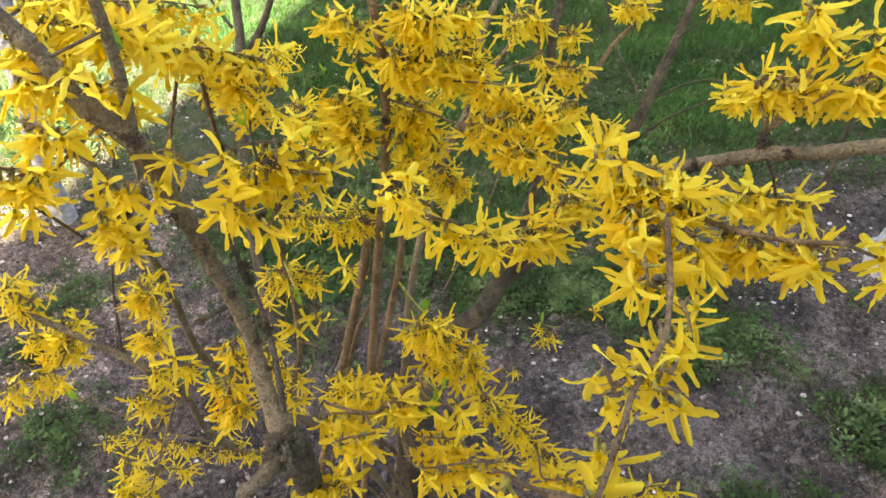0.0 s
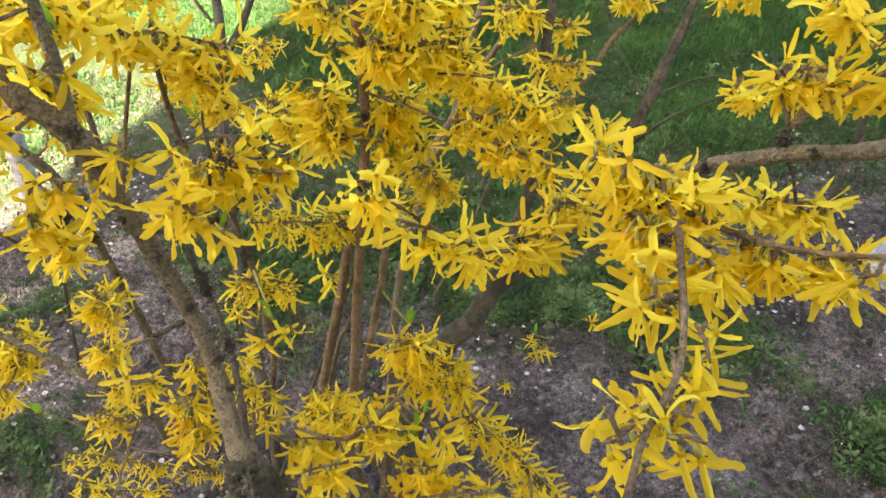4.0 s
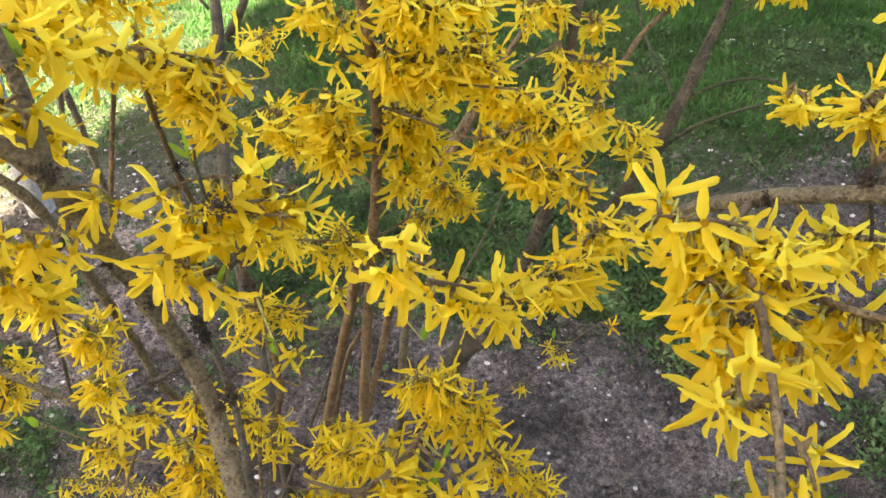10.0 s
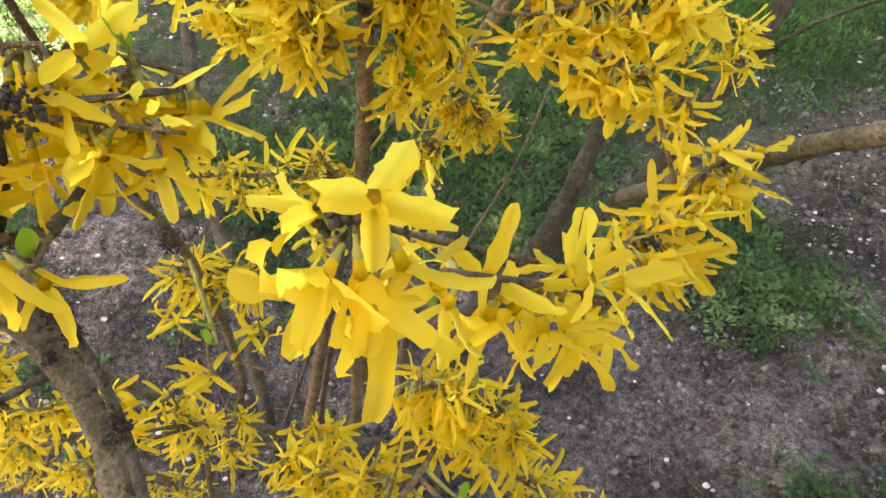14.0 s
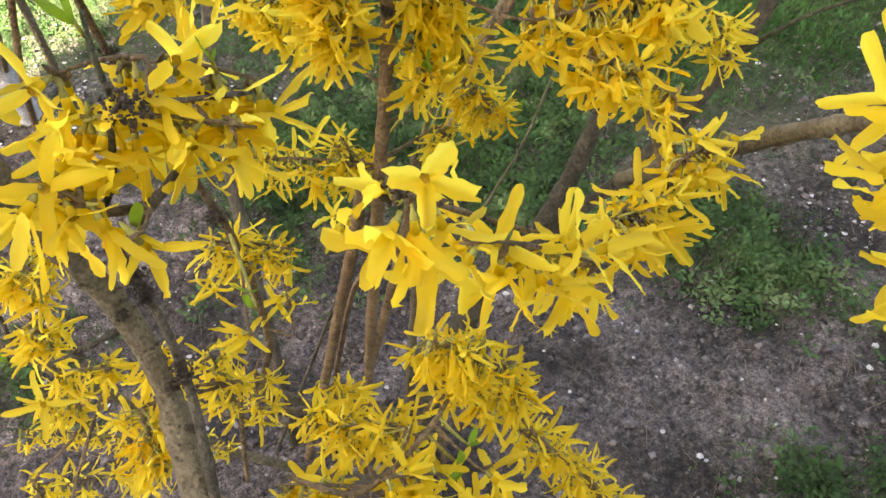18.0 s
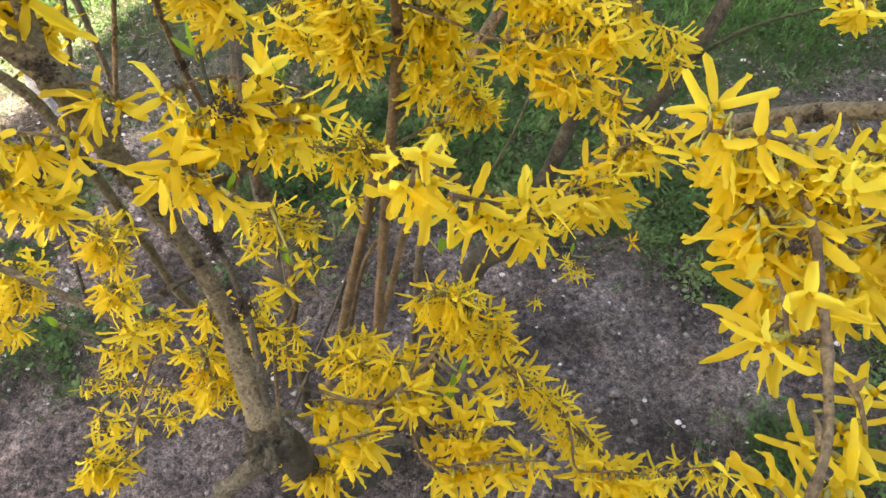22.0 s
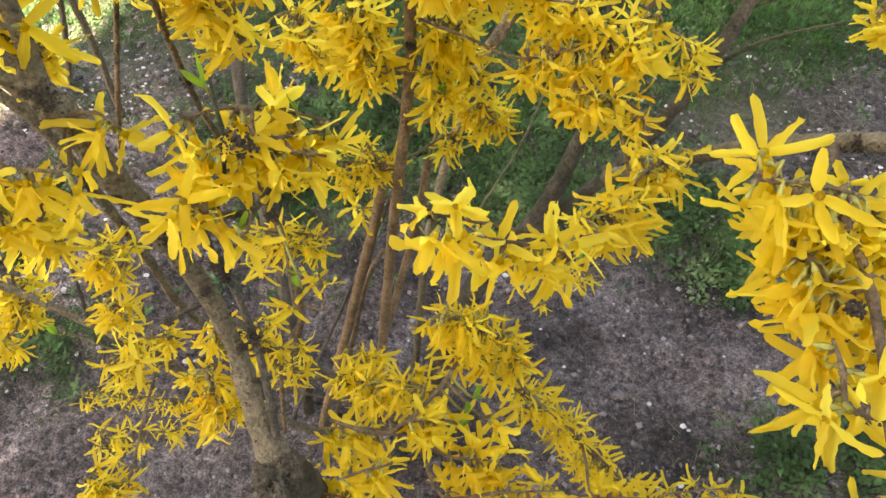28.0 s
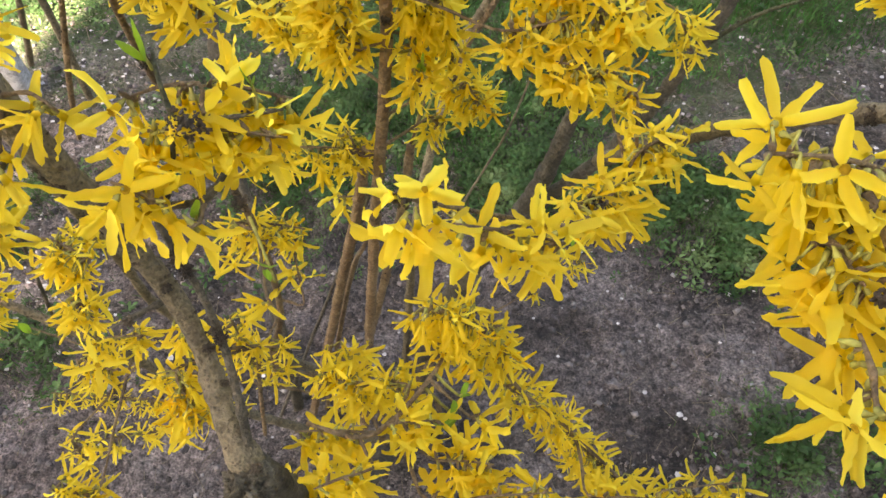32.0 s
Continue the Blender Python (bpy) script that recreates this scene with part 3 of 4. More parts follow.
def stem(*pts, mat=None, name="stem", sides=12, knots=0.10, label=""):
    """One woody stem through (x, y, z, radius in mm)."""
    g = glide([(*p[:3], p[3] / 1000) for p in pts], 0.006)
    for i in range(1, len(g) - 1):
        g[i, :3] += np.array(noise.noise_vector(Vector(g[i, :3] * 16))) * min(0.002, g[i, 3] * 0.14)
    LINES.append(g)
    v, f = tube(g, sides, rng, 0.05, knots)
    for i, p in enumerate(v):
        row = g[min(i // sides, len(g) - 1)]
        if row[3] > 0.004:
            swell = 0.13 * noise.noise(p * 55) + 0.08 * noise.noise(p * 140) + (0.16 * noise.noise(p * 90) if knots > 0.19 else 0)
            v[i] = p + (p - Vector(row[:3])) * swell
    slots = [0] * len(f)
    for i in range(4, len(g) - 2):
        r = g[i][3]
        if r > 0.007:
            warts(v, f, slots, g, i, 2 if knots > 0.19 else 1, 0.0006, 0.0014)
        elif rng.random() < 0.16 + knots * 1.2:
            warts(v, f, slots, g, i, 1 if knots < 0.3 else 3, 0.0007, max(0.0012, min(0.0022, r * 0.45)))
    return tagged(hang(name, mesh_from(name, v, f, [mat or BARK, KNOT], slots), bush), label)


def knot(at, size):
    """A dark lump of old bud scales and dry seed stalks on the bark."""
    q = random.Random(int(abs(at[0] * 9000) + abs(at[2] * 7000)))
    v, f = [], []
    for n in range(int(60 + size * 5000)):
        a = Vector((q.gauss(0, 1), q.gauss(-0.2, 1), q.gauss(0, 1))).normalized()
        p = Vector(at) + a * size * 0.6 * q.random()
        e = p + Vector((q.gauss(0, 0.9), q.gauss(0, 0.9), q.gauss(0, 0.9))) * q.uniform(0.0006, 0.0016)
        w2 = q.uniform(0.0006, 0.0013)
        sv, sf = tube(np.array([(*p, w2 * 0.7), (*((p + e) / 2), w2), (*e, w2 * 0.4)]), 4, q, 0.3)
        c = len(v)
        v += sv
        f += [tuple(c + t for t in face) for face in sf]
    return hang("knot", mesh_from("knot", v, f, [KNOT]), bush)


def burl(at, size):
    """The knotted fork of the main stem: a lump of rough bark with a small healed hole."""
    b = bmesh.new()
    bmesh.ops.create_icosphere(b, subdivisions=5, radius=1.0)
    eye = Vector((0.05, -0.72, 0.69)).normalized()
    for v in b.verts:
        n = v.co.normalized()
        k = 1 + 0.26 * noise.noise(n * 2.3) + 0.24 * noise.noise(n * 6.1) + 0.20 * noise.noise(n * 14) + 0.12 * noise.noise(n * 31)
        d = (n - eye).length
        k += 0.20 * math.exp(-((d - 0.38) / 0.11) ** 2) - 0.34 * math.exp(-(d / 0.20) ** 2)
        v.co = Vector((n.x * 0.92, n.y, n.z * 1.25)) * size * k + Vector(at)
    me = bpy.data.meshes.new("burl")
    b.to_mesh(me)
    b.free()
    me.materials.append(BARK_ROUGH)
    me.polygons.foreach_set("use_smooth", [True] * len(me.polygons))
    return tagged(hang("burl", me, bush), "rough knotted burl with a healed hole")


def aim(at, way, spin, size):
    q = Vector(way).to_track_quat('Z', 'Y').to_matrix().to_4x4()
    return Matrix.Translation(at) @ q @ Matrix.Rotation(spin, 4, 'Z') @ Matrix.Diagonal((size, size, size, 1))


def nearest(p):
    best = None
    for g in LINES:
        d = np.linalg.norm(g[:, :3] - np.array(p), axis=1)
        i = int(np.argmin(d))
        if best is None or d[i] < best[0]:
            best = (d[i], g[i])
    return best


SEED = [100]


def spray(a, b, radius, count, size=1.0, old=0.03, droop=1.1, reach=0.22):
    """Flowers in clusters along a twig from a to b, and the twig that carries them from the nearest stem."""
    SEED[0] += 1
    q = random.Random(SEED[0])
    a, b = Vector(a), Vector(b)
    da, db = nearest(a), nearest(b)
    if db[0] < da[0]:
        a, b, da = b, a, db
    root = Vector(da[1][:3])
    line = [(*a, 1.1), (*((a + b) / 2 + Vector((0, 0, 0.003))), 1.0), (*b, 0.7)]
    if 0.012 < da[0] < reach:
        line = [(*root, 1.5), (*((root + a) / 2), 1.3)] + line
    g = glide([(*p[:3], p[3] / 1000) for p in line], 0.008)
    v, f = tube(g, 6, q, 0.12, 0.35)
    tone = [0] * len(f)
    along = b - a
    L = max(along.length, 0.004)
    axis = along.normalized() if along.length > 1e-4 else Vector((1, 0, 0))
    count = count if count < 4 else round(count * ((1.35 if a[2] > 1.0 else 1.25) if size < 0.94 else 1.0))
    items, nodes = [], max(1, round(count / (3.2 if size > 0.94 else 2.0)))
    for i in range(count):
        u = min(1.0, max(0.0, ((i % nodes) + 0.5) / nodes + q.gauss(0, 0.14 / nodes + 0.02)))
        p = a + along * u
        d = Vector((q.gauss(0, 1), q.gauss(-0.25, 1), q.gauss(0, 1)))
        d = d - axis * d.dot(axis) * 0.6
        d.normalize()
        off = (max(0.003, radius - 0.021) if size > 0.94 else radius * 0.62) * q.random() ** 0.5
        foot = p + d * off
        way = (d * (1.0 if size > 0.94 else 0.7) + Vector((q.gauss(0, 0.45), q.gauss(-0.15, 0.45), q.gauss(-droop, 0.45)))).normalized()
        k = q.random()
        me = q.choice(OLD) if k < old else q.choice(SHUT) if k < old + 0.22 else q.choice(SLIM if size < 0.86 else OPEN)
        items.append((me, aim(foot, way, q.uniform(0, 6.28), size * q.uniform(0.82, 1.15))))
        # its stalk, from the twig
        sv, sf = tube(np.array([(*p, 0.0008), (*(p + (foot - p) * 0.5 + Vector((0, 0, 0.001))), 0.0007), (*foot, 0.0007)]), 4, q)
        c = len(v)
        v += sv
        f += [tuple(c + t for t in face) for face in sf]
        tone += [1] * len(sf)
        # bud scales at the node
        if q.random() < 0.9:
            k2 = q.uniform(0.7, 1.4)
            sv, sf = tube(np.array([(*p, 0.0012), (*(p + d * 0.003 * k2), 0.0014 * k2), (*(p + d * 0.007 * k2), 0.0005)]), 5, q)
            c = len(v)
            v += sv
            f += [tuple(c + t for t in face) for face in sf]
            tone += [q.choice((0, 0, 1))] * len(sf)
    twig = hang("twig", mesh_from("twig", v, f, [TWIG, CALYX], tone), bush)
    for me, m in items:
        hang("flower", me, twig, m)
    return twig


def bloom(at, way, spin, size, me, twig):
    return hang("flower", me, twig, aim(at, way, spin, size))


def leaf(at, way, size, spin=0.0):
    """A pair of young leaves on a short shoot."""
    at = Vector(at)
    d, s = nearest(at)
    v, f = tube(np.array([(*at, 0.001), (*(at + Vector(way) * 0.006), 0.0008), (*(at + Vector(way) * 0.012), 0.0005)]), 5, rng)
    if 0.008 < d < 0.2:
        v2, f2 = tube(glide([(*s[:3], 0.0016), (*((at + Vector(s[:3])) / 2 + Vector((0, 0, -0.004))), 0.0014), (*at, 0.001)], 0.01), 5, rng)
        c = len(v)
        v += v2
        f += [tuple(c + t for t in face) for face in f2]
    twig = hang("shoot", mesh_from("shoot", v, f, [CALYX]), bush)
    for k in range(2):
        w2 = (Vector(way) + Vector((rng.uniform(-0.5, 0.5), rng.uniform(-0.5, 0.5), rng.uniform(-0.1, 0.3)))).normalized()
        hang("leaf", LEAVES[rng.randrange(4)], twig, aim(at + Vector(way) * 0.006, w2, spin + k * 2.6, size * (1.0 - 0.25 * k)))

stem((-0.117, 0.770, 1.351, 6.2), (-0.083, 0.767, 1.304, 6.9), (-0.048, 0.749, 1.256, 8.2), (-0.015, 0.741, 1.223, 8.9), (0.003, 0.732, 1.165, 7.9), (0.015, 0.726, 1.110, 7.4), (0.029, 0.716, 1.056, 7.0), (0.046, 0.688, 1.018, 7.2), (0.066, 0.645, 0.995, 8.6), (0.080, 0.624, 0.972, 11.5), (0.079, 0.620, 0.952, 11.0), sides=22, knots=0.2, label="thick grey-brown leaning main stem")
stem((0.080, 0.618, 0.956, 9.5), (0.068, 0.611, 0.942, 8.6), (0.054, 0.603, 0.931, 7.8), (0.042, 0.596, 0.922, 7.2), (0.031, 0.590, 0.914, 7.0), mat=BARK_ROUGH, name="pruned_stub", sides=20, knots=0.35, label="rough pruned stub below the fork")
stem((0.072, 0.640, 0.985, 6.0), (0.084, 0.628, 0.950, 10.0), (0.086, 0.628, 0.915, 11.0), (0.079, 0.634, 0.860, 11.5), (0.068, 0.655, 0.760, 12.0), (0.060, 0.720, 0.500, 13.5), (0.050, 0.880, 0.100, 16.0), (0.040, 0.940, -0.020, 18.5), mat=BARK_DARK, sides=16, knots=0.3, label="dark trunk below the knotted fork")
burl((0.078, 0.616, 0.966), 0.0175)
stem((-0.015, 0.741, 1.223, 5.4), (-0.009, 0.748, 1.273, 4.8), (-0.006, 0.750, 1.316, 4.4), (-0.005, 0.750, 1.345, 4.0))
stem((0.039, 0.733, 1.122, 2.2), (0.046, 0.721, 1.096, 2.4), (0.058, 0.706, 1.073, 2.5), (0.068, 0.684, 1.043, 2.7), (0.077, 0.653, 1.012, 3.0), (0.081, 0.626, 0.979, 3.4), mat=BARK_DARK, knots=0.4)
stem((0.152, 0.938, 1.260, 4.0), (0.157, 0.931, 1.239, 4.3), (0.161, 0.925, 1.190, 4.6), (0.159, 0.920, 1.115, 5.0), (0.149, 0.907, 1.032, 5.3), (0.111, 0.931, 0.792, 6.3), (-0.010, 0.955, -0.020, 7.9), mat=BARK_RED, label="straight red-brown upright stem")
stem((0.120, 0.944, 0.945, 5.3), (0.078, 0.948, 0.769, 6.6), (-0.130, 0.990, -0.020, 8.2), mat=BARK_RED)
stem((0.158, 0.981, 0.908, 4.8), (0.125, 0.974, 0.735, 5.6), (-0.050, 1.000, -0.020, 7.2), mat=BARK_RED)
stem((0.109, 0.978, 0.838, 1.9), (0.060, 0.979, 0.702, 2.2), (-0.200, 1.000, -0.020, 3.8), mat=BARK_DARK, sides=8)
stem((0.089, 0.979, 0.728, 3.0), (0.048, 0.971, 0.611, 3.8), (-0.100, 1.020, -0.020, 5.2), mat=BARK_RED, sides=8)
stem((0.369, 1.165, 1.160, 5.2), (0.355, 1.137, 1.106, 6.0), (0.348, 1.102, 1.036, 6.8), (0.345, 1.080, 0.923, 7.9), (0.327, 1.062, 0.837, 9.4), (0.295, 1.053, 0.717, 13.5), (0.262, 1.031, 0.656, 16.5), (0.217, 1.034, 0.577, 18.0), (0.140, 1.020, 0.280, 19.5), (0.090, 1.000, -0.020, 22.5), mat=BARK_DARK, sides=16)
stem((0.555, 1.220, 1.132, 4.7), (0.530, 1.180, 1.081, 5.6), (0.492, 1.124, 1.013, 7.4), (0.467, 1.099, 0.963, 8.1), (0.441, 1.083, 0.906, 7.8), (0.388, 1.072, 0.800, 8.1), (0.304, 1.056, 0.706, 9.3), mat=BARK_DARK, sides=14)
stem((0.496, 1.119, 1.008, 1.8), (0.519, 1.080, 1.053, 1.5), (0.529, 1.015, 1.100, 1.2), (0.537, 0.964, 1.120, 1.0), mat=TWIG_GREEN, sides=7)
stem((0.467, 1.089, 0.953, 3.5), (0.484, 1.078, 0.983, 2.5), (0.500, 1.050, 1.025, 1.8), (0.527, 0.983, 1.098, 1.2), mat=TWIG_GREEN, sides=7)
stem((0.530, 1.171, 1.071, 1.5), (0.565, 1.165, 1.106, 1.2), (0.611, 1.158, 1.137, 1.0), mat=TWIG_GREEN, sides=7)
stem((0.481, 1.135, 0.997, 2.0), (0.468, 1.177, 1.012, 1.8), (0.453, 1.226, 1.032, 1.8), (0.431, 1.270, 1.105, 1.8), mat=TWIG_GREEN, sides=7)
stem((0.348, 1.080, 0.923, 3.4), (0.375, 1.111, 0.980, 3.4), (0.405, 1.137, 1.017, 3.4), (0.441, 1.169, 1.061, 3.4), (0.483, 1.191, 1.094, 3.0), (0.507, 1.219, 1.120, 2.2), mat=TWIG, sides=8)
stem((0.537, 0.605, 1.329, 4.0), (0.523, 0.642, 1.295, 4.4), (0.500, 0.670, 1.268, 4.8), (0.492, 0.695, 1.244, 5.0), (0.473, 0.733, 1.213, 5.2), (0.446, 0.780, 1.166, 5.5), (0.427, 0.817, 1.123, 5.9), (0.408, 0.879, 1.044, 6.6), (0.384, 0.954, 0.937, 7.6), (0.369, 1.042, 0.814, 8.5), mat=BARK, label="smooth greyish branch growing sideways")
stem((0.473, 0.733, 1.213, 3.0), (0.472, 0.737, 1.224, 3.8), (0.474, 0.738, 1.232, 2.2), mat=BARK_DARK, sides=8, knots=0.5)
stem((0.480, 0.737, 1.209, 1.5), (0.493, 0.742, 1.185, 1.5), (0.504, 0.746, 1.160, 1.4), mat=BARK_DARK, sides=6)
stem((0.779, 1.120, 0.794, 4.5), (0.783, 1.139, 0.883, 4.5), (0.785, 1.147, 0.961, 4.5), (0.789, 1.169, 1.039, 3.8), mat=BARK_DARK)
stem((0.293, 1.279, 1.094, 4.5), (0.267, 1.245, 1.048, 4.9), (0.253, 1.215, 1.007, 5.2), (0.237, 1.169, 0.948, 5.2), (0.205, 1.153, 0.892, 5.6), (0.174, 1.120, 0.791, 6.0), (0.135, 1.066, 0.615, 6.8), (0.090, 1.050, 0.200, 7.5), (0.060, 1.030, -0.020, 9.0), mat=BARK)
stem((0.307, 1.206, 1.049, 3.8), (0.275, 1.188, 1.006, 4.1), (0.241, 1.164, 0.942, 4.5), (0.205, 1.147, 0.886, 4.5), mat=TWIG)
stem((0.296, 1.145, 0.878, 1.2), (0.265, 1.101, 0.809, 1.5), (0.240, 1.100, 0.739, 1.7), (0.199, 1.082, 0.654, 2.0), mat=BARK, sides=8)
stem((0.323, 1.164, 1.148, 1.9), (0.330, 1.132, 1.116, 1.9), (0.341, 1.113, 1.068, 1.9), mat=TWIG, sides=7)
stem((0.204, 0.647, 1.259, 0.7), (0.210, 0.653, 1.249, 0.8), (0.222, 0.673, 1.218, 0.9), (0.251, 0.716, 1.151, 1.3), (0.295, 0.747, 1.105, 1.7), (0.340, 0.830, 1.055, 2.6), (0.385, 0.910, 1.000, 4.0), mat=TWIG, sides=10, knots=0.3)
stem((0.441, 0.790, 1.152, 2.6), (0.398, 0.720, 1.198, 2.4), (0.377, 0.666, 1.242, 2.2), (0.379, 0.638, 1.242, 2.1), (0.375, 0.605, 1.244, 2.0), (0.368, 0.563, 1.244, 1.8), (0.358, 0.531, 1.248, 1.7), (0.337, 0.497, 1.254, 1.6), (0.327, 0.473, 1.260, 1.6), (0.314, 0.443, 1.267, 1.5), (0.300, 0.413, 1.274, 1.4), mat=TWIG, sides=10, knots=0.3)
stem((0.376, 0.662, 1.237, 2.0), (0.412, 0.654, 1.221, 2.0), (0.439, 0.641, 1.220, 1.8), (0.461, 0.628, 1.226, 1.7), (0.484, 0.614, 1.238, 1.5), mat=TWIG, sides=10, knots=0.25)
stem((-0.279, 0.799, 0.940, 3.8), (-0.241, 0.797, 0.908, 4.1), (-0.193, 0.787, 0.881, 4.1), (-0.149, 0.777, 0.854, 4.5), (-0.122, 0.784, 0.775, 4.9), (-0.117, 0.797, 0.647, 5.2), (0.000, 0.850, 0.350, 6.8), (0.090, 0.960, -0.020, 7.5))
stem((-0.136, 0.799, 1.015, 1.5), (-0.151, 0.801, 0.976, 1.5), (-0.162, 0.795, 0.928, 1.7), (-0.174, 0.787, 0.872, 1.8), mat=BARK_DARK, sides=7)
stem((-0.151, 0.830, 1.159, 4.5), (-0.117, 0.826, 1.124, 4.5), (-0.106, 0.824, 1.066, 4.5), (-0.113, 0.838, 0.911, 4.9), (-0.101, 0.845, 0.749, 5.2), (0.020, 0.920, 0.400, 6.8), (0.100, 0.970, -0.020, 7.5), mat=BARK)
stem((-0.444, 0.939, 0.527, 1.5), (-0.373, 0.929, 0.484, 1.7), (-0.309, 0.919, 0.443, 1.8), (-0.232, 0.929, 0.391, 2.1), (-0.020, 1.000, 0.100, 3.0), (0.050, 1.000, -0.020, 3.8), mat=TWIG, sides=7)
stem((0.055, 0.788, 1.132, 2.2), (0.053, 0.798, 1.086, 2.6), (0.045, 0.819, 1.009, 3.0), (0.041, 0.825, 0.931, 3.2), (0.025, 0.832, 0.812, 3.4), (-0.008, 0.837, 0.637, 3.8), (0.090, 0.970, 0.300, 5.2), (0.110, 0.970, -0.020, 6.0), mat=TWIG)
stem((0.034, 0.760, 0.882, 1.9), (0.026, 0.745, 0.839, 2.1), (0.023, 0.711, 0.778, 2.2), mat=TWIG, sides=7)
stem((0.479, 1.150, 0.534, 0.9), (0.430, 1.129, 0.517, 1.0), (0.353, 1.096, 0.447, 1.2), (0.283, 1.068, 0.410, 1.4), (0.221, 1.052, 0.342, 1.7), (0.200, 1.050, 0.150, 2.2), mat=TWIG, sides=6)
stem((0.401, 0.669, 0.740, 1.2), (0.357, 0.693, 0.781, 1.5), (0.309, 0.718, 0.829, 1.7), (0.268, 0.734, 0.869, 2.0), (0.240, 0.756, 0.921, 2.2), (0.224, 0.765, 0.931, 2.4), (0.202, 0.782, 0.850, 3.0), (0.154, 0.803, 0.663, 3.8), (0.160, 0.950, 0.250, 5.2), (0.150, 0.980, -0.020, 6.0), mat=TWIG)
stem((0.112, 0.659, 0.974, 1.5), (0.150, 0.653, 0.966, 2.0), (0.170, 0.670, 0.953, 2.1), (0.192, 0.699, 0.951, 2.0), (0.205, 0.724, 0.947, 1.7), mat=TWIG, sides=8)
stem((0.170, 0.670, 0.953, 2.2), (0.146, 0.698, 0.813, 3.0), (0.130, 0.820, 0.450, 4.5), (0.140, 0.950, -0.020, 6.0), mat=TWIG)
stem((-0.055, 0.857, 1.292, 2.6), (-0.022, 0.838, 1.271, 2.6), (-0.003, 0.834, 1.251, 2.5), (0.008, 0.840, 1.240, 2.2), (0.042, 0.843, 1.230, 2.0), (0.067, 0.849, 1.220, 1.4), mat=TWIG, sides=8)
stem((-0.017, 0.852, 1.215, 1.8), (-0.035, 0.851, 1.172, 2.0), (-0.058, 0.847, 1.114, 2.1), (-0.101, 0.874, 1.031, 2.2), mat=BARK_RED, sides=8)
stem((0.004, 0.853, 1.214, 2.2), (0.002, 0.852, 1.185, 2.4), (-0.001, 0.856, 1.147, 2.5), (-0.011, 0.875, 1.082, 2.7), (-0.014, 0.900, 0.980, 3.0), mat=TWIG, sides=8)
stem((-0.000, 0.727, 1.146, 2.2), (0.038, 0.709, 1.161, 1.9), (0.072, 0.699, 1.178, 1.7), (0.084, 0.706, 1.197, 1.6), (0.090, 0.718, 1.219, 1.6), (0.112, 0.722, 1.218, 1.2), (0.137, 0.733, 1.213, 0.8), mat=BARK_DARK, sides=10, knots=0.45)
stem((0.090, 0.718, 1.219, 1.4), (0.087, 0.726, 1.237, 1.1), (0.087, 0.732, 1.250, 0.8), mat=TWIG_GREEN, sides=7)
stem((0.072, 0.699, 1.178, 2.1), (0.100, 0.694, 1.191, 2.0), (0.111, 0.703, 1.200, 1.7), mat=BARK_DARK, sides=8, knots=0.6)
stem((-0.025, 0.737, 1.172, 3.0), (-0.050, 0.716, 1.152, 2.4), (-0.074, 0.703, 1.142, 1.8), mat=BARK_DARK, sides=8)
stem((-0.063, 0.915, 1.181, 2.2), (-0.065, 0.947, 1.212, 2.1), (-0.070, 0.975, 1.241, 2.0), mat=BARK_DARK, sides=8)
stem((-0.086, 0.977, 1.229, 1.5), (-0.077, 0.961, 1.213, 1.5), (-0.069, 0.945, 1.197, 1.7), mat=BARK_DARK, sides=6)
stem((-0.182, 1.032, 1.121, 3.0), (-0.205, 1.034, 1.054, 3.0), (-0.262, 1.058, 0.941, 3.4), mat=BARK, sides=8)
stem((-0.260, 1.131, 1.013, 4.5), (-0.278, 1.147, 0.917, 4.5), (-0.308, 1.165, 0.769, 4.9), mat=BARK, sides=8)

# flowering twigs
spray((-0.018, 0.828, 1.261), (0.069, 0.856, 1.227), 0.019, 35)
spray((-0.012, 0.893, 1.237), (0.057, 0.842, 1.200), 0.024, 29)
spray((-0.011, 0.897, 1.185), (0.055, 0.856, 1.171), 0.015, 18, 0.89)
spray((-0.021, 0.764, 1.311), (0.001, 0.794, 1.282), 0.021, 16, old=0.0)
spray((-0.042, 0.852, 1.286), (-0.016, 0.944, 1.235), 0.018, 21)
spray((-0.010, 0.734, 1.280), (0.001, 0.731, 1.276), 0.008, 2, old=0.0)
spray((-0.102, 1.371, 0.930), (-0.075, 1.412, 0.926), 0.032, 20, 0.83)
spray((0.040, 0.981, 1.098), (0.084, 0.965, 1.066), 0.025, 31, 0.89)
spray((0.111, 0.944, 1.142), (0.133, 0.903, 1.101), 0.026, 49, 0.89)
spray((0.130, 0.934, 1.187), (0.143, 0.928, 1.180), 0.010, 3, old=0.0)
spray((0.105, 0.966, 1.220), (0.144, 0.933, 1.213), 0.020, 18, 0.89)
spray((0.182, 0.923, 1.243), (0.223, 0.920, 1.224), 0.021, 35, 0.89)
spray((0.174, 0.904, 1.210), (0.203, 0.907, 1.184), 0.019, 24, 0.89)
spray((0.188, 0.913, 1.191), (0.256, 0.941, 1.185), 0.022, 27, 0.89)
spray((0.170, 0.935, 1.129), (0.196, 0.937, 1.115), 0.019, 27, 0.89)
spray((0.174, 0.920, 1.101), (0.184, 0.901, 1.067), 0.012, 13, 0.89)
spray((0.200, 0.941, 1.105), (0.207, 0.930, 1.065), 0.014, 13, 0.89)
spray((0.240, 0.956, 1.188), (0.271, 0.917, 1.147), 0.018, 24, 0.89)
spray((0.227, 0.981, 1.213), (0.255, 0.979, 1.209), 0.015, 13, 0.89)
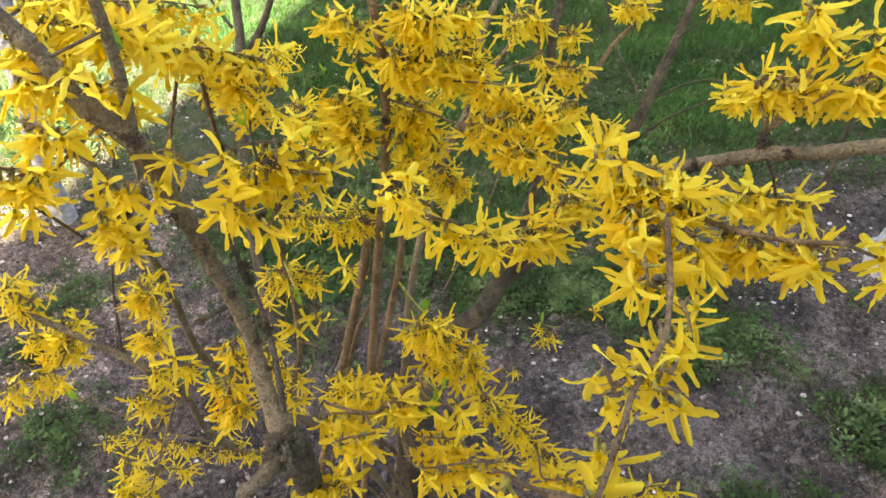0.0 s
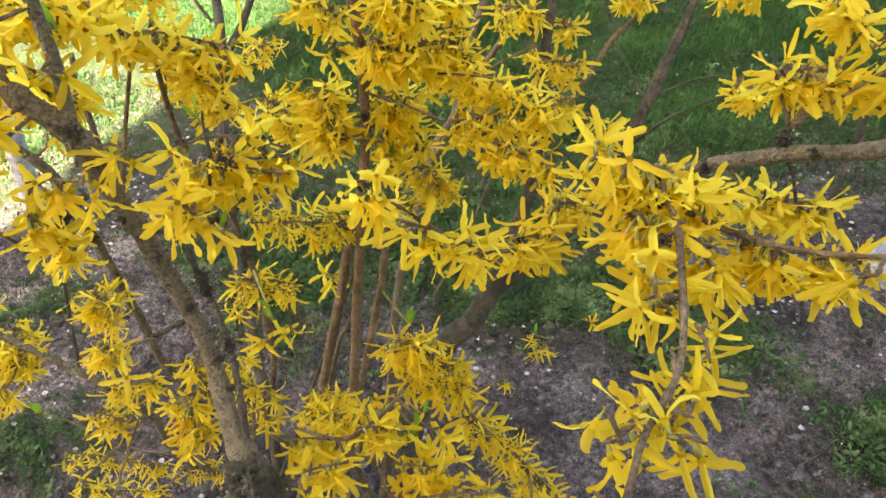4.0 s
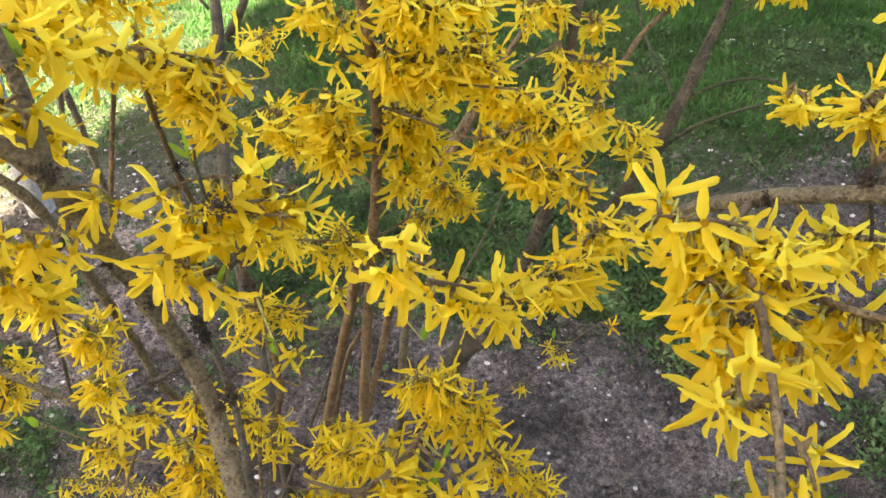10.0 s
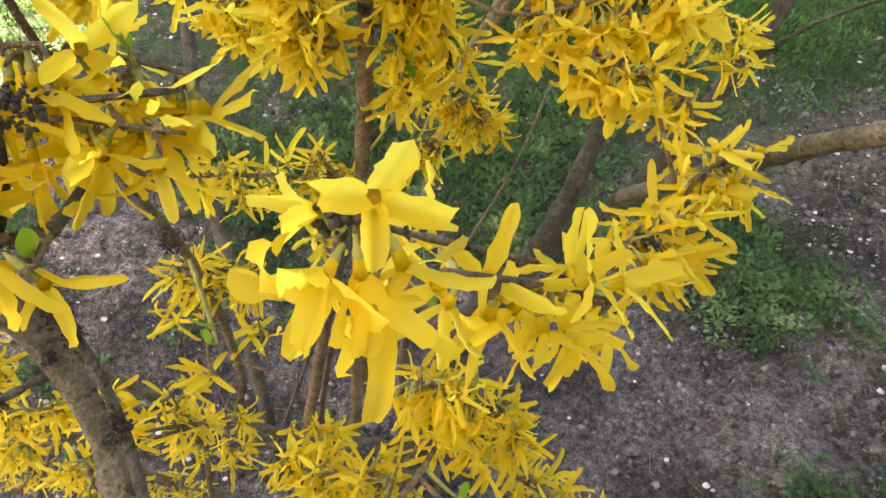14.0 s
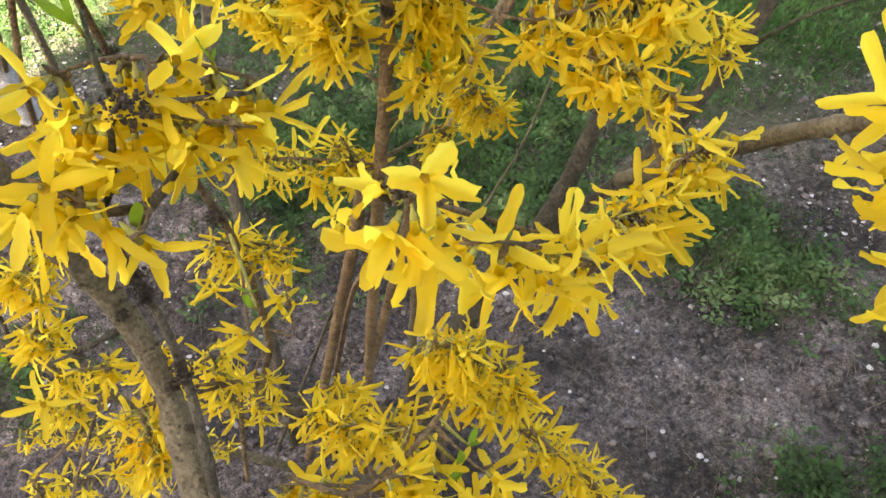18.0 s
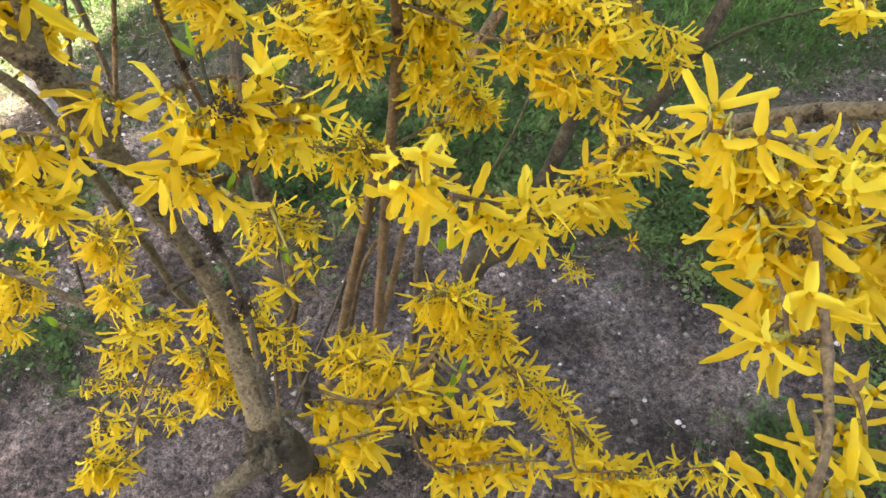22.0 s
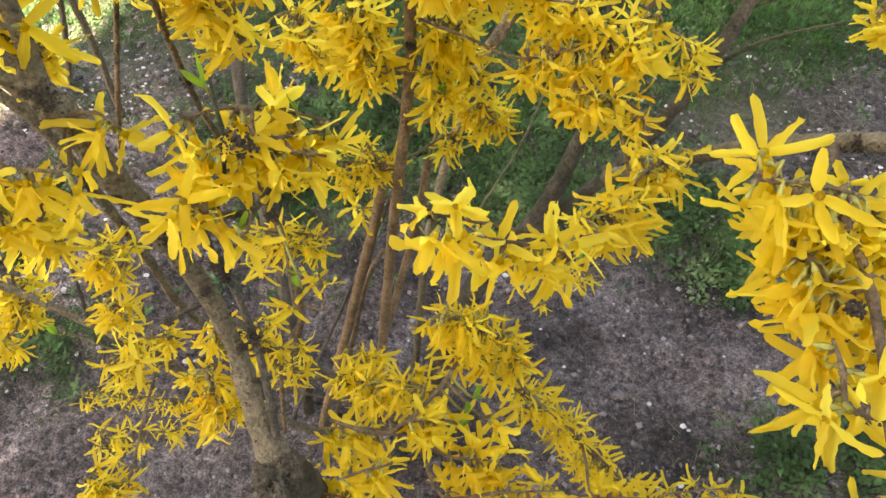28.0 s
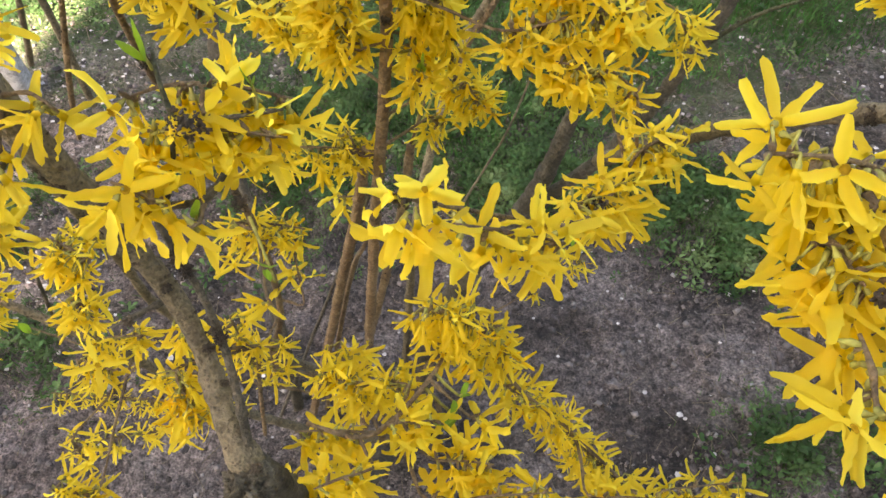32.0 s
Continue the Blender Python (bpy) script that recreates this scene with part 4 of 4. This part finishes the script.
spray((0.246, 0.879, 1.139), (0.343, 0.909, 1.135), 0.021, 38, 0.89)
spray((0.281, 0.866, 1.124), (0.316, 0.866, 1.108), 0.016, 20, 0.89)
spray((0.278, 0.908, 1.166), (0.309, 0.905, 1.147), 0.014, 10, 0.89)
spray((0.326, 0.890, 1.093), (0.344, 0.873, 1.085), 0.015, 8, 0.89)
spray((0.350, 1.082, 1.080), (0.388, 1.079, 1.074), 0.023, 18, 0.89)
spray((0.370, 1.142, 1.096), (0.380, 1.139, 1.092), 0.015, 8, 0.89)
spray((0.292, 1.112, 1.127), (0.338, 1.137, 1.120), 0.024, 18, 0.89)
spray((0.328, 1.104, 1.089), (0.338, 1.100, 1.084), 0.014, 3)
spray((0.358, 1.015, 1.069), (0.376, 1.018, 1.071), 0.016, 10, 0.89)
spray((0.170, 1.011, 1.007), (0.183, 0.993, 0.988), 0.019, 13, 0.83)
spray((0.170, 1.015, 1.081), (0.200, 1.007, 1.072), 0.022, 17, 0.89)
spray((0.200, 1.046, 1.110), (0.261, 1.031, 1.091), 0.024, 20, 0.89)
spray((0.203, 1.064, 0.917), (0.225, 1.049, 0.901), 0.026, 17, 0.83)
spray((0.209, 0.967, 1.018), (0.231, 0.946, 0.996), 0.025, 24, 0.792, old=0.4)
spray((0.182, 0.953, 0.977), (0.195, 0.946, 0.970), 0.016, 8, 0.792, old=0.4)
spray((0.022, 0.898, 0.991), (0.114, 0.916, 0.974), 0.025, 33, 0.83)
spray((0.022, 0.831, 0.974), (0.080, 0.836, 0.960), 0.021, 20, 0.83)
spray((0.108, 0.929, 0.987), (0.120, 0.912, 0.969), 0.018, 13, 0.83)
spray((0.069, 0.966, 0.829), (0.080, 0.969, 0.831), 0.016, 3)
spray((0.222, 0.667, 1.213), (0.277, 0.703, 1.147), 0.012, 19, 0.95, old=0.0)
spray((0.288, 0.759, 1.103), (0.337, 0.815, 1.056), 0.022, 31, 0.89)
spray((0.339, 0.818, 1.088), (0.375, 0.856, 1.066), 0.020, 18, 0.89)
spray((0.335, 0.668, 1.261), (0.386, 0.672, 1.247), 0.017, 21, 0.90, old=0.0)
spray((0.353, 0.650, 1.241), (0.371, 0.629, 1.233), 0.019, 17, 0.90, old=0.0)
spray((0.386, 0.666, 1.242), (0.418, 0.668, 1.227), 0.017, 12, 0.90, old=0.0)
spray((0.392, 0.637, 1.233), (0.397, 0.609, 1.226), 0.014, 10, 0.90, old=0.0)
spray((0.360, 0.608, 1.240), (0.361, 0.581, 1.235), 0.012, 7, 0.90, old=0.0)
spray((0.346, 0.497, 1.254), (0.360, 0.493, 1.256), 0.010, 3, 0.9, old=0.0)
spray((0.320, 0.509, 1.260), (0.328, 0.494, 1.252), 0.011, 3, 0.9, old=0.0)
spray((0.313, 0.471, 1.258), (0.318, 0.464, 1.258), 0.010, 3, 0.9, old=0.0)
spray((0.287, 0.435, 1.267), (0.309, 0.428, 1.273), 0.009, 3, 0.9, old=0.0)
spray((0.266, 0.449, 1.262), (0.280, 0.440, 1.266), 0.007, 2, 0.9, old=0.0)
spray((0.359, 0.548, 1.244), (0.358, 0.535, 1.245), 0.012, 3, 0.85, old=0.0)
spray((0.372, 0.560, 1.248), (0.376, 0.541, 1.243), 0.011, 3, 0.85, old=0.0)
spray((0.342, 0.514, 1.246), (0.361, 0.510, 1.247), 0.011, 7, 0.85, old=0.0)
spray((0.472, 0.755, 1.157), (0.548, 0.766, 1.135), 0.020, 27)
spray((0.424, 0.654, 1.214), (0.454, 0.639, 1.210), 0.012, 14, 0.90, old=0.0)
spray((0.459, 0.632, 1.217), (0.477, 0.618, 1.229), 0.011, 10, 0.90, old=0.0)
spray((0.463, 0.600, 1.234), (0.474, 0.600, 1.239), 0.008, 3, old=0.0)
spray((0.522, 0.959, 1.130), (0.544, 0.950, 1.120), 0.015, 13, 0.89)
spray((0.463, 0.760, 1.261), (0.521, 0.769, 1.252), 0.019, 37)
spray((0.494, 0.792, 1.305), (0.519, 0.779, 1.290), 0.014, 16)
spray((0.533, 0.755, 1.266), (0.574, 0.751, 1.260), 0.017, 16)
spray((0.540, 0.777, 1.287), (0.567, 0.773, 1.281), 0.014, 9)
spray((0.544, 0.653, 1.183), (0.561, 0.633, 1.190), 0.017, 8)
spray((0.439, 1.172, 1.120), (0.472, 1.172, 1.118), 0.017, 17, 0.89)
spray((0.541, 1.147, 1.132), (0.599, 1.155, 1.135), 0.014, 17, 0.89)
spray((0.406, 1.047, 1.027), (0.426, 1.020, 0.999), 0.023, 14, 0.83)
spray((-0.020, 0.683, 1.229), (0.015, 0.692, 1.222), 0.012, 9, 0.95, old=0.0, droop=1.6)
spray((-0.027, 0.676, 1.209), (-0.033, 0.708, 1.143), 0.017, 20, droop=1.4)
spray((0.014, 0.733, 1.222), (0.029, 0.727, 1.215), 0.011, 4, old=0.0)
spray((-0.137, 0.899, 1.139), (-0.117, 0.840, 1.139), 0.010, 2)
spray((0.067, 0.686, 1.214), (0.086, 0.685, 1.198), 0.015, 10, old=0.0)
spray((0.098, 0.739, 1.222), (0.140, 0.743, 1.209), 0.016, 11, old=0.0)
spray((0.076, 0.716, 1.215), (0.139, 0.723, 1.204), 0.018, 17, old=0.0)
spray((0.065, 0.726, 1.225), (0.101, 0.733, 1.229), 0.013, 7, old=0.0)
spray((0.102, 0.680, 1.192), (0.096, 0.675, 1.187), 0.007, 1, old=0.0)
spray((-0.129, 0.806, 0.980), (-0.095, 0.795, 0.967), 0.026, 28, 0.83)
spray((-0.117, 0.777, 0.936), (-0.106, 0.765, 0.923), 0.017, 17, 0.83)
spray((-0.244, 0.809, 0.906), (-0.236, 0.789, 0.872), 0.024, 23, 0.83)
spray((-0.138, 0.770, 0.860), (-0.079, 0.771, 0.872), 0.018, 18, 0.83)
spray((-0.184, 0.776, 0.799), (-0.145, 0.769, 0.789), 0.017, 17, 0.83)
spray((-0.262, 0.775, 0.700), (-0.130, 0.800, 0.612), 0.015, 30, 0.64)
spray((-0.120, 0.800, 0.612), (-0.060, 0.790, 0.620), 0.016, 12, 0.64)
spray((-0.011, 0.712, 0.936), (0.009, 0.676, 0.913), 0.024, 31, 0.83, old=0.2)
spray((-0.007, 0.746, 0.955), (-0.002, 0.727, 0.936), 0.014, 13, 0.83)
spray((0.017, 0.841, 0.962), (0.026, 0.818, 0.939), 0.014, 8, 0.83)
spray((0.016, 0.769, 0.920), (0.020, 0.758, 0.839), 0.015, 18, 0.83)
spray((0.018, 0.802, 0.812), (0.023, 0.770, 0.780), 0.014, 13, 0.83)
spray((0.062, 0.764, 0.968), (0.067, 0.758, 0.962), 0.011, 2, old=0.0)
spray((0.056, 0.855, 0.917), (0.056, 0.826, 0.839), 0.014, 3)
spray((0.091, 0.737, 0.856), (0.177, 0.715, 0.912), 0.026, 44, 0.83)
spray((0.093, 0.778, 0.854), (0.119, 0.748, 0.836), 0.022, 13, 0.83)
spray((0.098, 0.661, 0.948), (0.146, 0.663, 0.947), 0.019, 14, 0.95)
spray((0.169, 0.661, 0.972), (0.204, 0.672, 0.952), 0.017, 13, 0.95)
spray((0.190, 0.753, 0.977), (0.231, 0.751, 0.958), 0.026, 37, 0.83)
spray((0.198, 0.742, 0.937), (0.241, 0.741, 0.920), 0.019, 17, 0.83)
spray((0.240, 0.760, 0.939), (0.262, 0.745, 0.894), 0.015, 18, 0.83)
spray((0.251, 0.737, 0.873), (0.315, 0.716, 0.820), 0.018, 31, 0.83)
spray((0.315, 0.712, 0.816), (0.365, 0.689, 0.762), 0.020, 27, 0.83)
spray((0.365, 0.689, 0.762), (0.409, 0.668, 0.725), 0.021, 18, 0.83)
spray((0.415, 0.680, 0.750), (0.490, 0.690, 0.755), 0.014, 13, 0.83)
spray((0.225, 0.684, 0.935), (0.235, 0.679, 0.929), 0.010, 2, old=0.0)
spray((0.365, 1.069, 0.546), (0.389, 1.073, 0.549), 0.023, 8, 0.83, old=0.5)
spray((0.315, 1.105, 0.389), (0.336, 1.106, 0.388), 0.019, 3, old=0.7)
spray((0.461, 1.127, 0.541), (0.471, 1.124, 0.537), 0.015, 2, old=0.3)
spray((-0.089, 0.746, 1.284), (-0.038, 0.768, 1.259), 0.019, 18)
spray((-0.091, 0.801, 1.295), (-0.045, 0.824, 1.272), 0.018, 23, 0.89)
spray((-0.066, 0.769, 1.249), (-0.026, 0.777, 1.226), 0.016, 17, 0.89)
spray((-0.100, 0.773, 1.297), (-0.069, 0.783, 1.276), 0.022, 16)
spray((-0.105, 0.807, 1.302), (-0.078, 0.896, 1.287), 0.021, 20, 0.89)
spray((-0.027, 0.713, 1.317), (-0.023, 0.710, 1.313), 0.008, 1, old=0.0)
spray((-0.071, 0.704, 1.270), (-0.039, 0.698, 1.262), 0.016, 13, old=0.0)
spray((-0.076, 0.672, 1.253), (-0.051, 0.676, 1.241), 0.017, 16)
spray((-0.089, 0.676, 1.216), (-0.074, 0.681, 1.206), 0.015, 6, old=0.0)
spray((-0.289, 0.812, 0.972), (-0.263, 0.807, 0.938), 0.030, 23, 0.83)
spray((-0.283, 0.803, 0.894), (-0.248, 0.785, 0.873), 0.028, 20, 0.83)
spray((-0.324, 0.750, 0.845), (-0.255, 0.770, 0.859), 0.025, 24, 0.83)
spray((-0.086, 0.873, 1.268), (-0.045, 0.896, 1.249), 0.025, 28, 0.89)
spray((0.201, 0.650, 0.929), (0.247, 0.652, 0.915), 0.016, 18, 0.95)
spray((0.126, 0.612, 0.982), (0.162, 0.631, 0.968), 0.017, 10)
spray((-0.158, 0.643, 0.808), (-0.125, 0.646, 0.784), 0.020, 28, 0.83)
spray((0.068, 0.636, 0.858), (0.118, 0.631, 0.850), 0.017, 24, 0.95)
spray((0.199, 0.621, 0.922), (0.293, 0.634, 0.911), 0.016, 24, 0.95)
spray((-0.180, 0.707, 0.762), (-0.197, 0.697, 0.695), 0.014, 10, 0.72)
spray((-0.188, 0.715, 0.715), (-0.150, 0.760, 0.625), 0.015, 14, 0.70)
spray((0.328, 0.649, 0.846), (0.393, 0.649, 0.841), 0.018, 24, 0.95)
v, f = tube(glide([(0.2072, 0.6448, 1.2568, 0.0012), (0.2054, 0.6459, 1.2583, 0.0013), (0.2036, 0.6470, 1.2599, 0.0007)], 0.004), 6, rng)
LEAF_SHOOT = mesh_from("twig", v, f, [CALYX])
# the near twig's end flowers
near_twig = hang("twig", LEAF_SHOOT, bush)
bloom((0.213, 0.648, 1.263), (0.16, -0.66, 0.73), 0.0, 0.88, WIDE[0], near_twig)
bloom((0.208, 0.641, 1.258), (-0.28, -0.95, 0.13), 0.0, 0.9, WIDE[1], near_twig)
bloom((0.211, 0.639, 1.264), (0.10, -0.56, -0.82), 0.5, 0.85, WIDE[2], near_twig)
bloom((0.207, 0.648, 1.257), (-0.84, -0.23, 0.49), 0.5, 0.62, WIDE[2], near_twig)
bloom((0.215, 0.644, 1.260), (0.37, -0.48, -0.80), 0.9, 0.75, OPEN[3], near_twig)
bloom((0.212, 0.640, 1.257), (0.12, -0.30, -0.95), 0.3, 1.0, WIDE[3], near_twig)
bloom((0.207, 0.643, 1.256), (-0.42, -0.50, -0.76), 0.8, 0.95, WIDE[4], near_twig)
bloom((-0.034, 0.690, 1.002), (0.15, -0.66, 0.73), 0.0, 1.0, STAND[4], near_twig)
# flowers that stand out on the hanging twig, on the leaning stem and above it
for at, way, size, me in (((0.350, 0.655, 1.268), (0.0, -0.62, 0.78), 0.92, STAND[0]), ((0.351, 0.576, 1.278), (-0.35, -0.60, 0.72), 1.0, STAND[1]), ((0.377, 0.629, 1.268), (0.45, -0.55, 0.70), 1.0, STAND[2]), ((0.072, 0.690, 1.206), (0.25, -0.70, 0.67), 1.0, STAND[3])):
    bloom(at, way, 0.0, size, me, near_twig)
leaf((-0.003, 0.758, 1.289), (-0.1, -0.1, 1), 1.1)
leaf((0.184, 0.905, 1.071), (0.05, 0, 1), 1.2)
leaf((0.179, 0.921, 1.087), (-0.05, 0, 1), 1.3)
leaf((0.248, 0.976, 0.968), (0.3, -0.2, 0.8), 1.0)
leaf((-0.007, 1.335, 0.916), (0, 0, 1), 1.1)
leaf((0.085, 0.729, 1.241), (-0.1, 0, 1), 0.95)
leaf((0.039, 0.832, 0.931), (-0.1, -0.2, 1), 1.0)
leaf((0.195, 0.674, 0.927), (-0.4, -0.2, 0.8), 1.1)
leaf((0.204, 0.679, 0.917), (0.3, -0.3, 0.7), 1.1)
leaf((0.096, 0.687, 1.185), (0.3, -0.2, 0.6), 0.8)
leaf((-0.427, 0.923, 0.538), (-0.3, 0, 1), 1.4)
leaf((0.370, 1.082, 0.559), (0, 0, 1), 1.0)
leaf((0.124, 0.737, 1.218), (0, 0, 1), 0.6)
leaf((0.217, 0.685, 0.927), (-0.2, -0.2, 0.9), 1.1)
leaf((0.064, 0.655, 0.920), (0.2, -0.2, 0.9), 0.9)
leaf((0.167, 0.985, 0.990), (0, 0, 1), 1.2)
tree("fruit_tree", (-1.12, 1.93, 0.0), [[(-1.117, 1.935, -0.02, 0.045), (-1.097, 1.935, 0.18, 0.031), (-1.027, 1.935, 0.5, 0.027), (-0.937, 1.945, 0.85, 0.025), (-0.817, 1.985, 1.5, 0.022), (-0.737, 2.035, 2.4, 0.016)]], 1.1, "fruit tree with a whitewashed trunk standing in sunlight")
tree("fruit_tree", (1.49, 1.75, 0.0), [[(1.493, 1.753, -0.02, 0.12), (1.493, 1.753, 0.12, 0.08), (1.523, 1.803, 0.8, 0.065), (1.593, 1.903, 1.8, 0.05), (1.693, 2.003, 2.8, 0.03)]], 1.0, "fruit tree with a flared whitewashed trunk")
tree("sapling", (-0.16, 1.02, 0.0), [[(-0.16, 1.02, -0.02, 0.013), (-0.133, 1.046, 0.275, 0.011), (-0.196, 1.292, 0.62, 0.0105), (-0.204, 1.439, 0.792, 0.01), (-0.207, 1.532, 0.898, 0.009), (-0.218, 1.599, 0.993, 0.008)], [(-0.205, 1.531, 0.842, 0.008), (-0.167, 1.543, 0.892, 0.007), (-0.132, 1.574, 0.962, 0.006)], [(-0.22, 1.532, 0.899, 0.003), (-0.241, 1.543, 0.926, 0.0028), (-0.264, 1.562, 0.959, 0.0025)], [(-0.213, 1.565, 0.945, 0.0026), (-0.236, 1.575, 0.985, 0.0021), (-0.262, 1.590, 1.030, 0.0015)], [(-0.150, 1.560, 0.928, 0.0025), (-0.132, 1.553, 0.948, 0.0020), (-0.114, 1.545, 0.988, 0.0015)]], 0, "dark slender bare shrub stem forking behind the bush")
knot((-0.011, 0.736, 1.227), 0.013)
knot((-0.017, 0.737, 1.233), 0.011)
knot((-0.105, 0.824, 1.041), 0.01)
knot((0.017, 0.723, 1.120), 0.01)
knot((-0.104, 0.822, 1.055), 0.009)
knot((-0.046, 0.716, 1.156), 0.01)
knot((0.101, 0.710, 1.228), 0.016)
knot((0.052, 0.804, 1.041), 0.014)
knot((0.050, 0.716, 1.104), 0.012)
knot((-0.003, 0.862, 1.125), 0.009)
knot((-0.039, 0.722, 1.161), 0.01)
knot((0.065, 0.691, 1.056), 0.008)
knot((0.067, 0.687, 1.051), 0.009)
knot((0.051, 0.715, 1.089), 0.01)
knot((0.471, 0.734, 1.226), 0.011)
knot((0.369, 0.665, 1.243), 0.008)
knot((0.370, 0.652, 1.243), 0.008)
knot((0.369, 0.619, 1.245), 0.006)
knot((0.363, 0.577, 1.246), 0.006)
knot((0.444, 0.776, 1.169), 0.01)
knot((0.481, 0.709, 1.233), 0.007)
knot((0.159, 0.916, 1.118), 0.007)
knot((0.205, 0.648, 1.258), 0.007)
knot((-0.013, 0.738, 1.230), 0.012)
knot((0.307, 0.768, 1.093), 0.012)
leaf((0.070, 0.773, 0.995), (0.1, -0.2, 0.9), 1.1)
leaf((0.074, 0.765, 0.989), (-0.2, -0.2, 0.9), 0.9)
leaf((0.183, 0.922, 0.784), (0.1, 0, 1), 1.2)
leaf((0.219, 0.700, 0.931), (0.2, -0.2, 0.9), 1.1)
leaf((0.194, 1.027, 0.976), (0.05, 0, 1), 1.2)
leaf((0.187, 1.061, 1.001), (-0.05, 0, 1), 1.1)
# old bud scars and short dead spurs along the leaning stem
for at, size in (((0.004, 0.724, 1.160), 0.006), ((0.019, 0.718, 1.094), 0.006), ((0.033, 0.711, 1.072), 0.005), ((0.026, 0.712, 1.040), 0.006), ((0.052, 0.690, 1.030), 0.007), ((0.060, 0.672, 1.010), 0.006), ((0.088, 0.622, 0.990), 0.007), ((-0.040, 0.748, 1.240), 0.007), ((0.045, 0.690, 1.004), 0.005)):
    knot(at, size)
stem((0.030, 0.714, 1.056, 2.2), (0.014, 0.706, 1.052, 1.7), (-0.002, 0.700, 1.046, 1.3), (-0.016, 0.697, 1.040, 0.8), mat=BARK_DARK, sides=8, knots=0.6)
knot((0.000, 0.700, 1.047), 0.006)
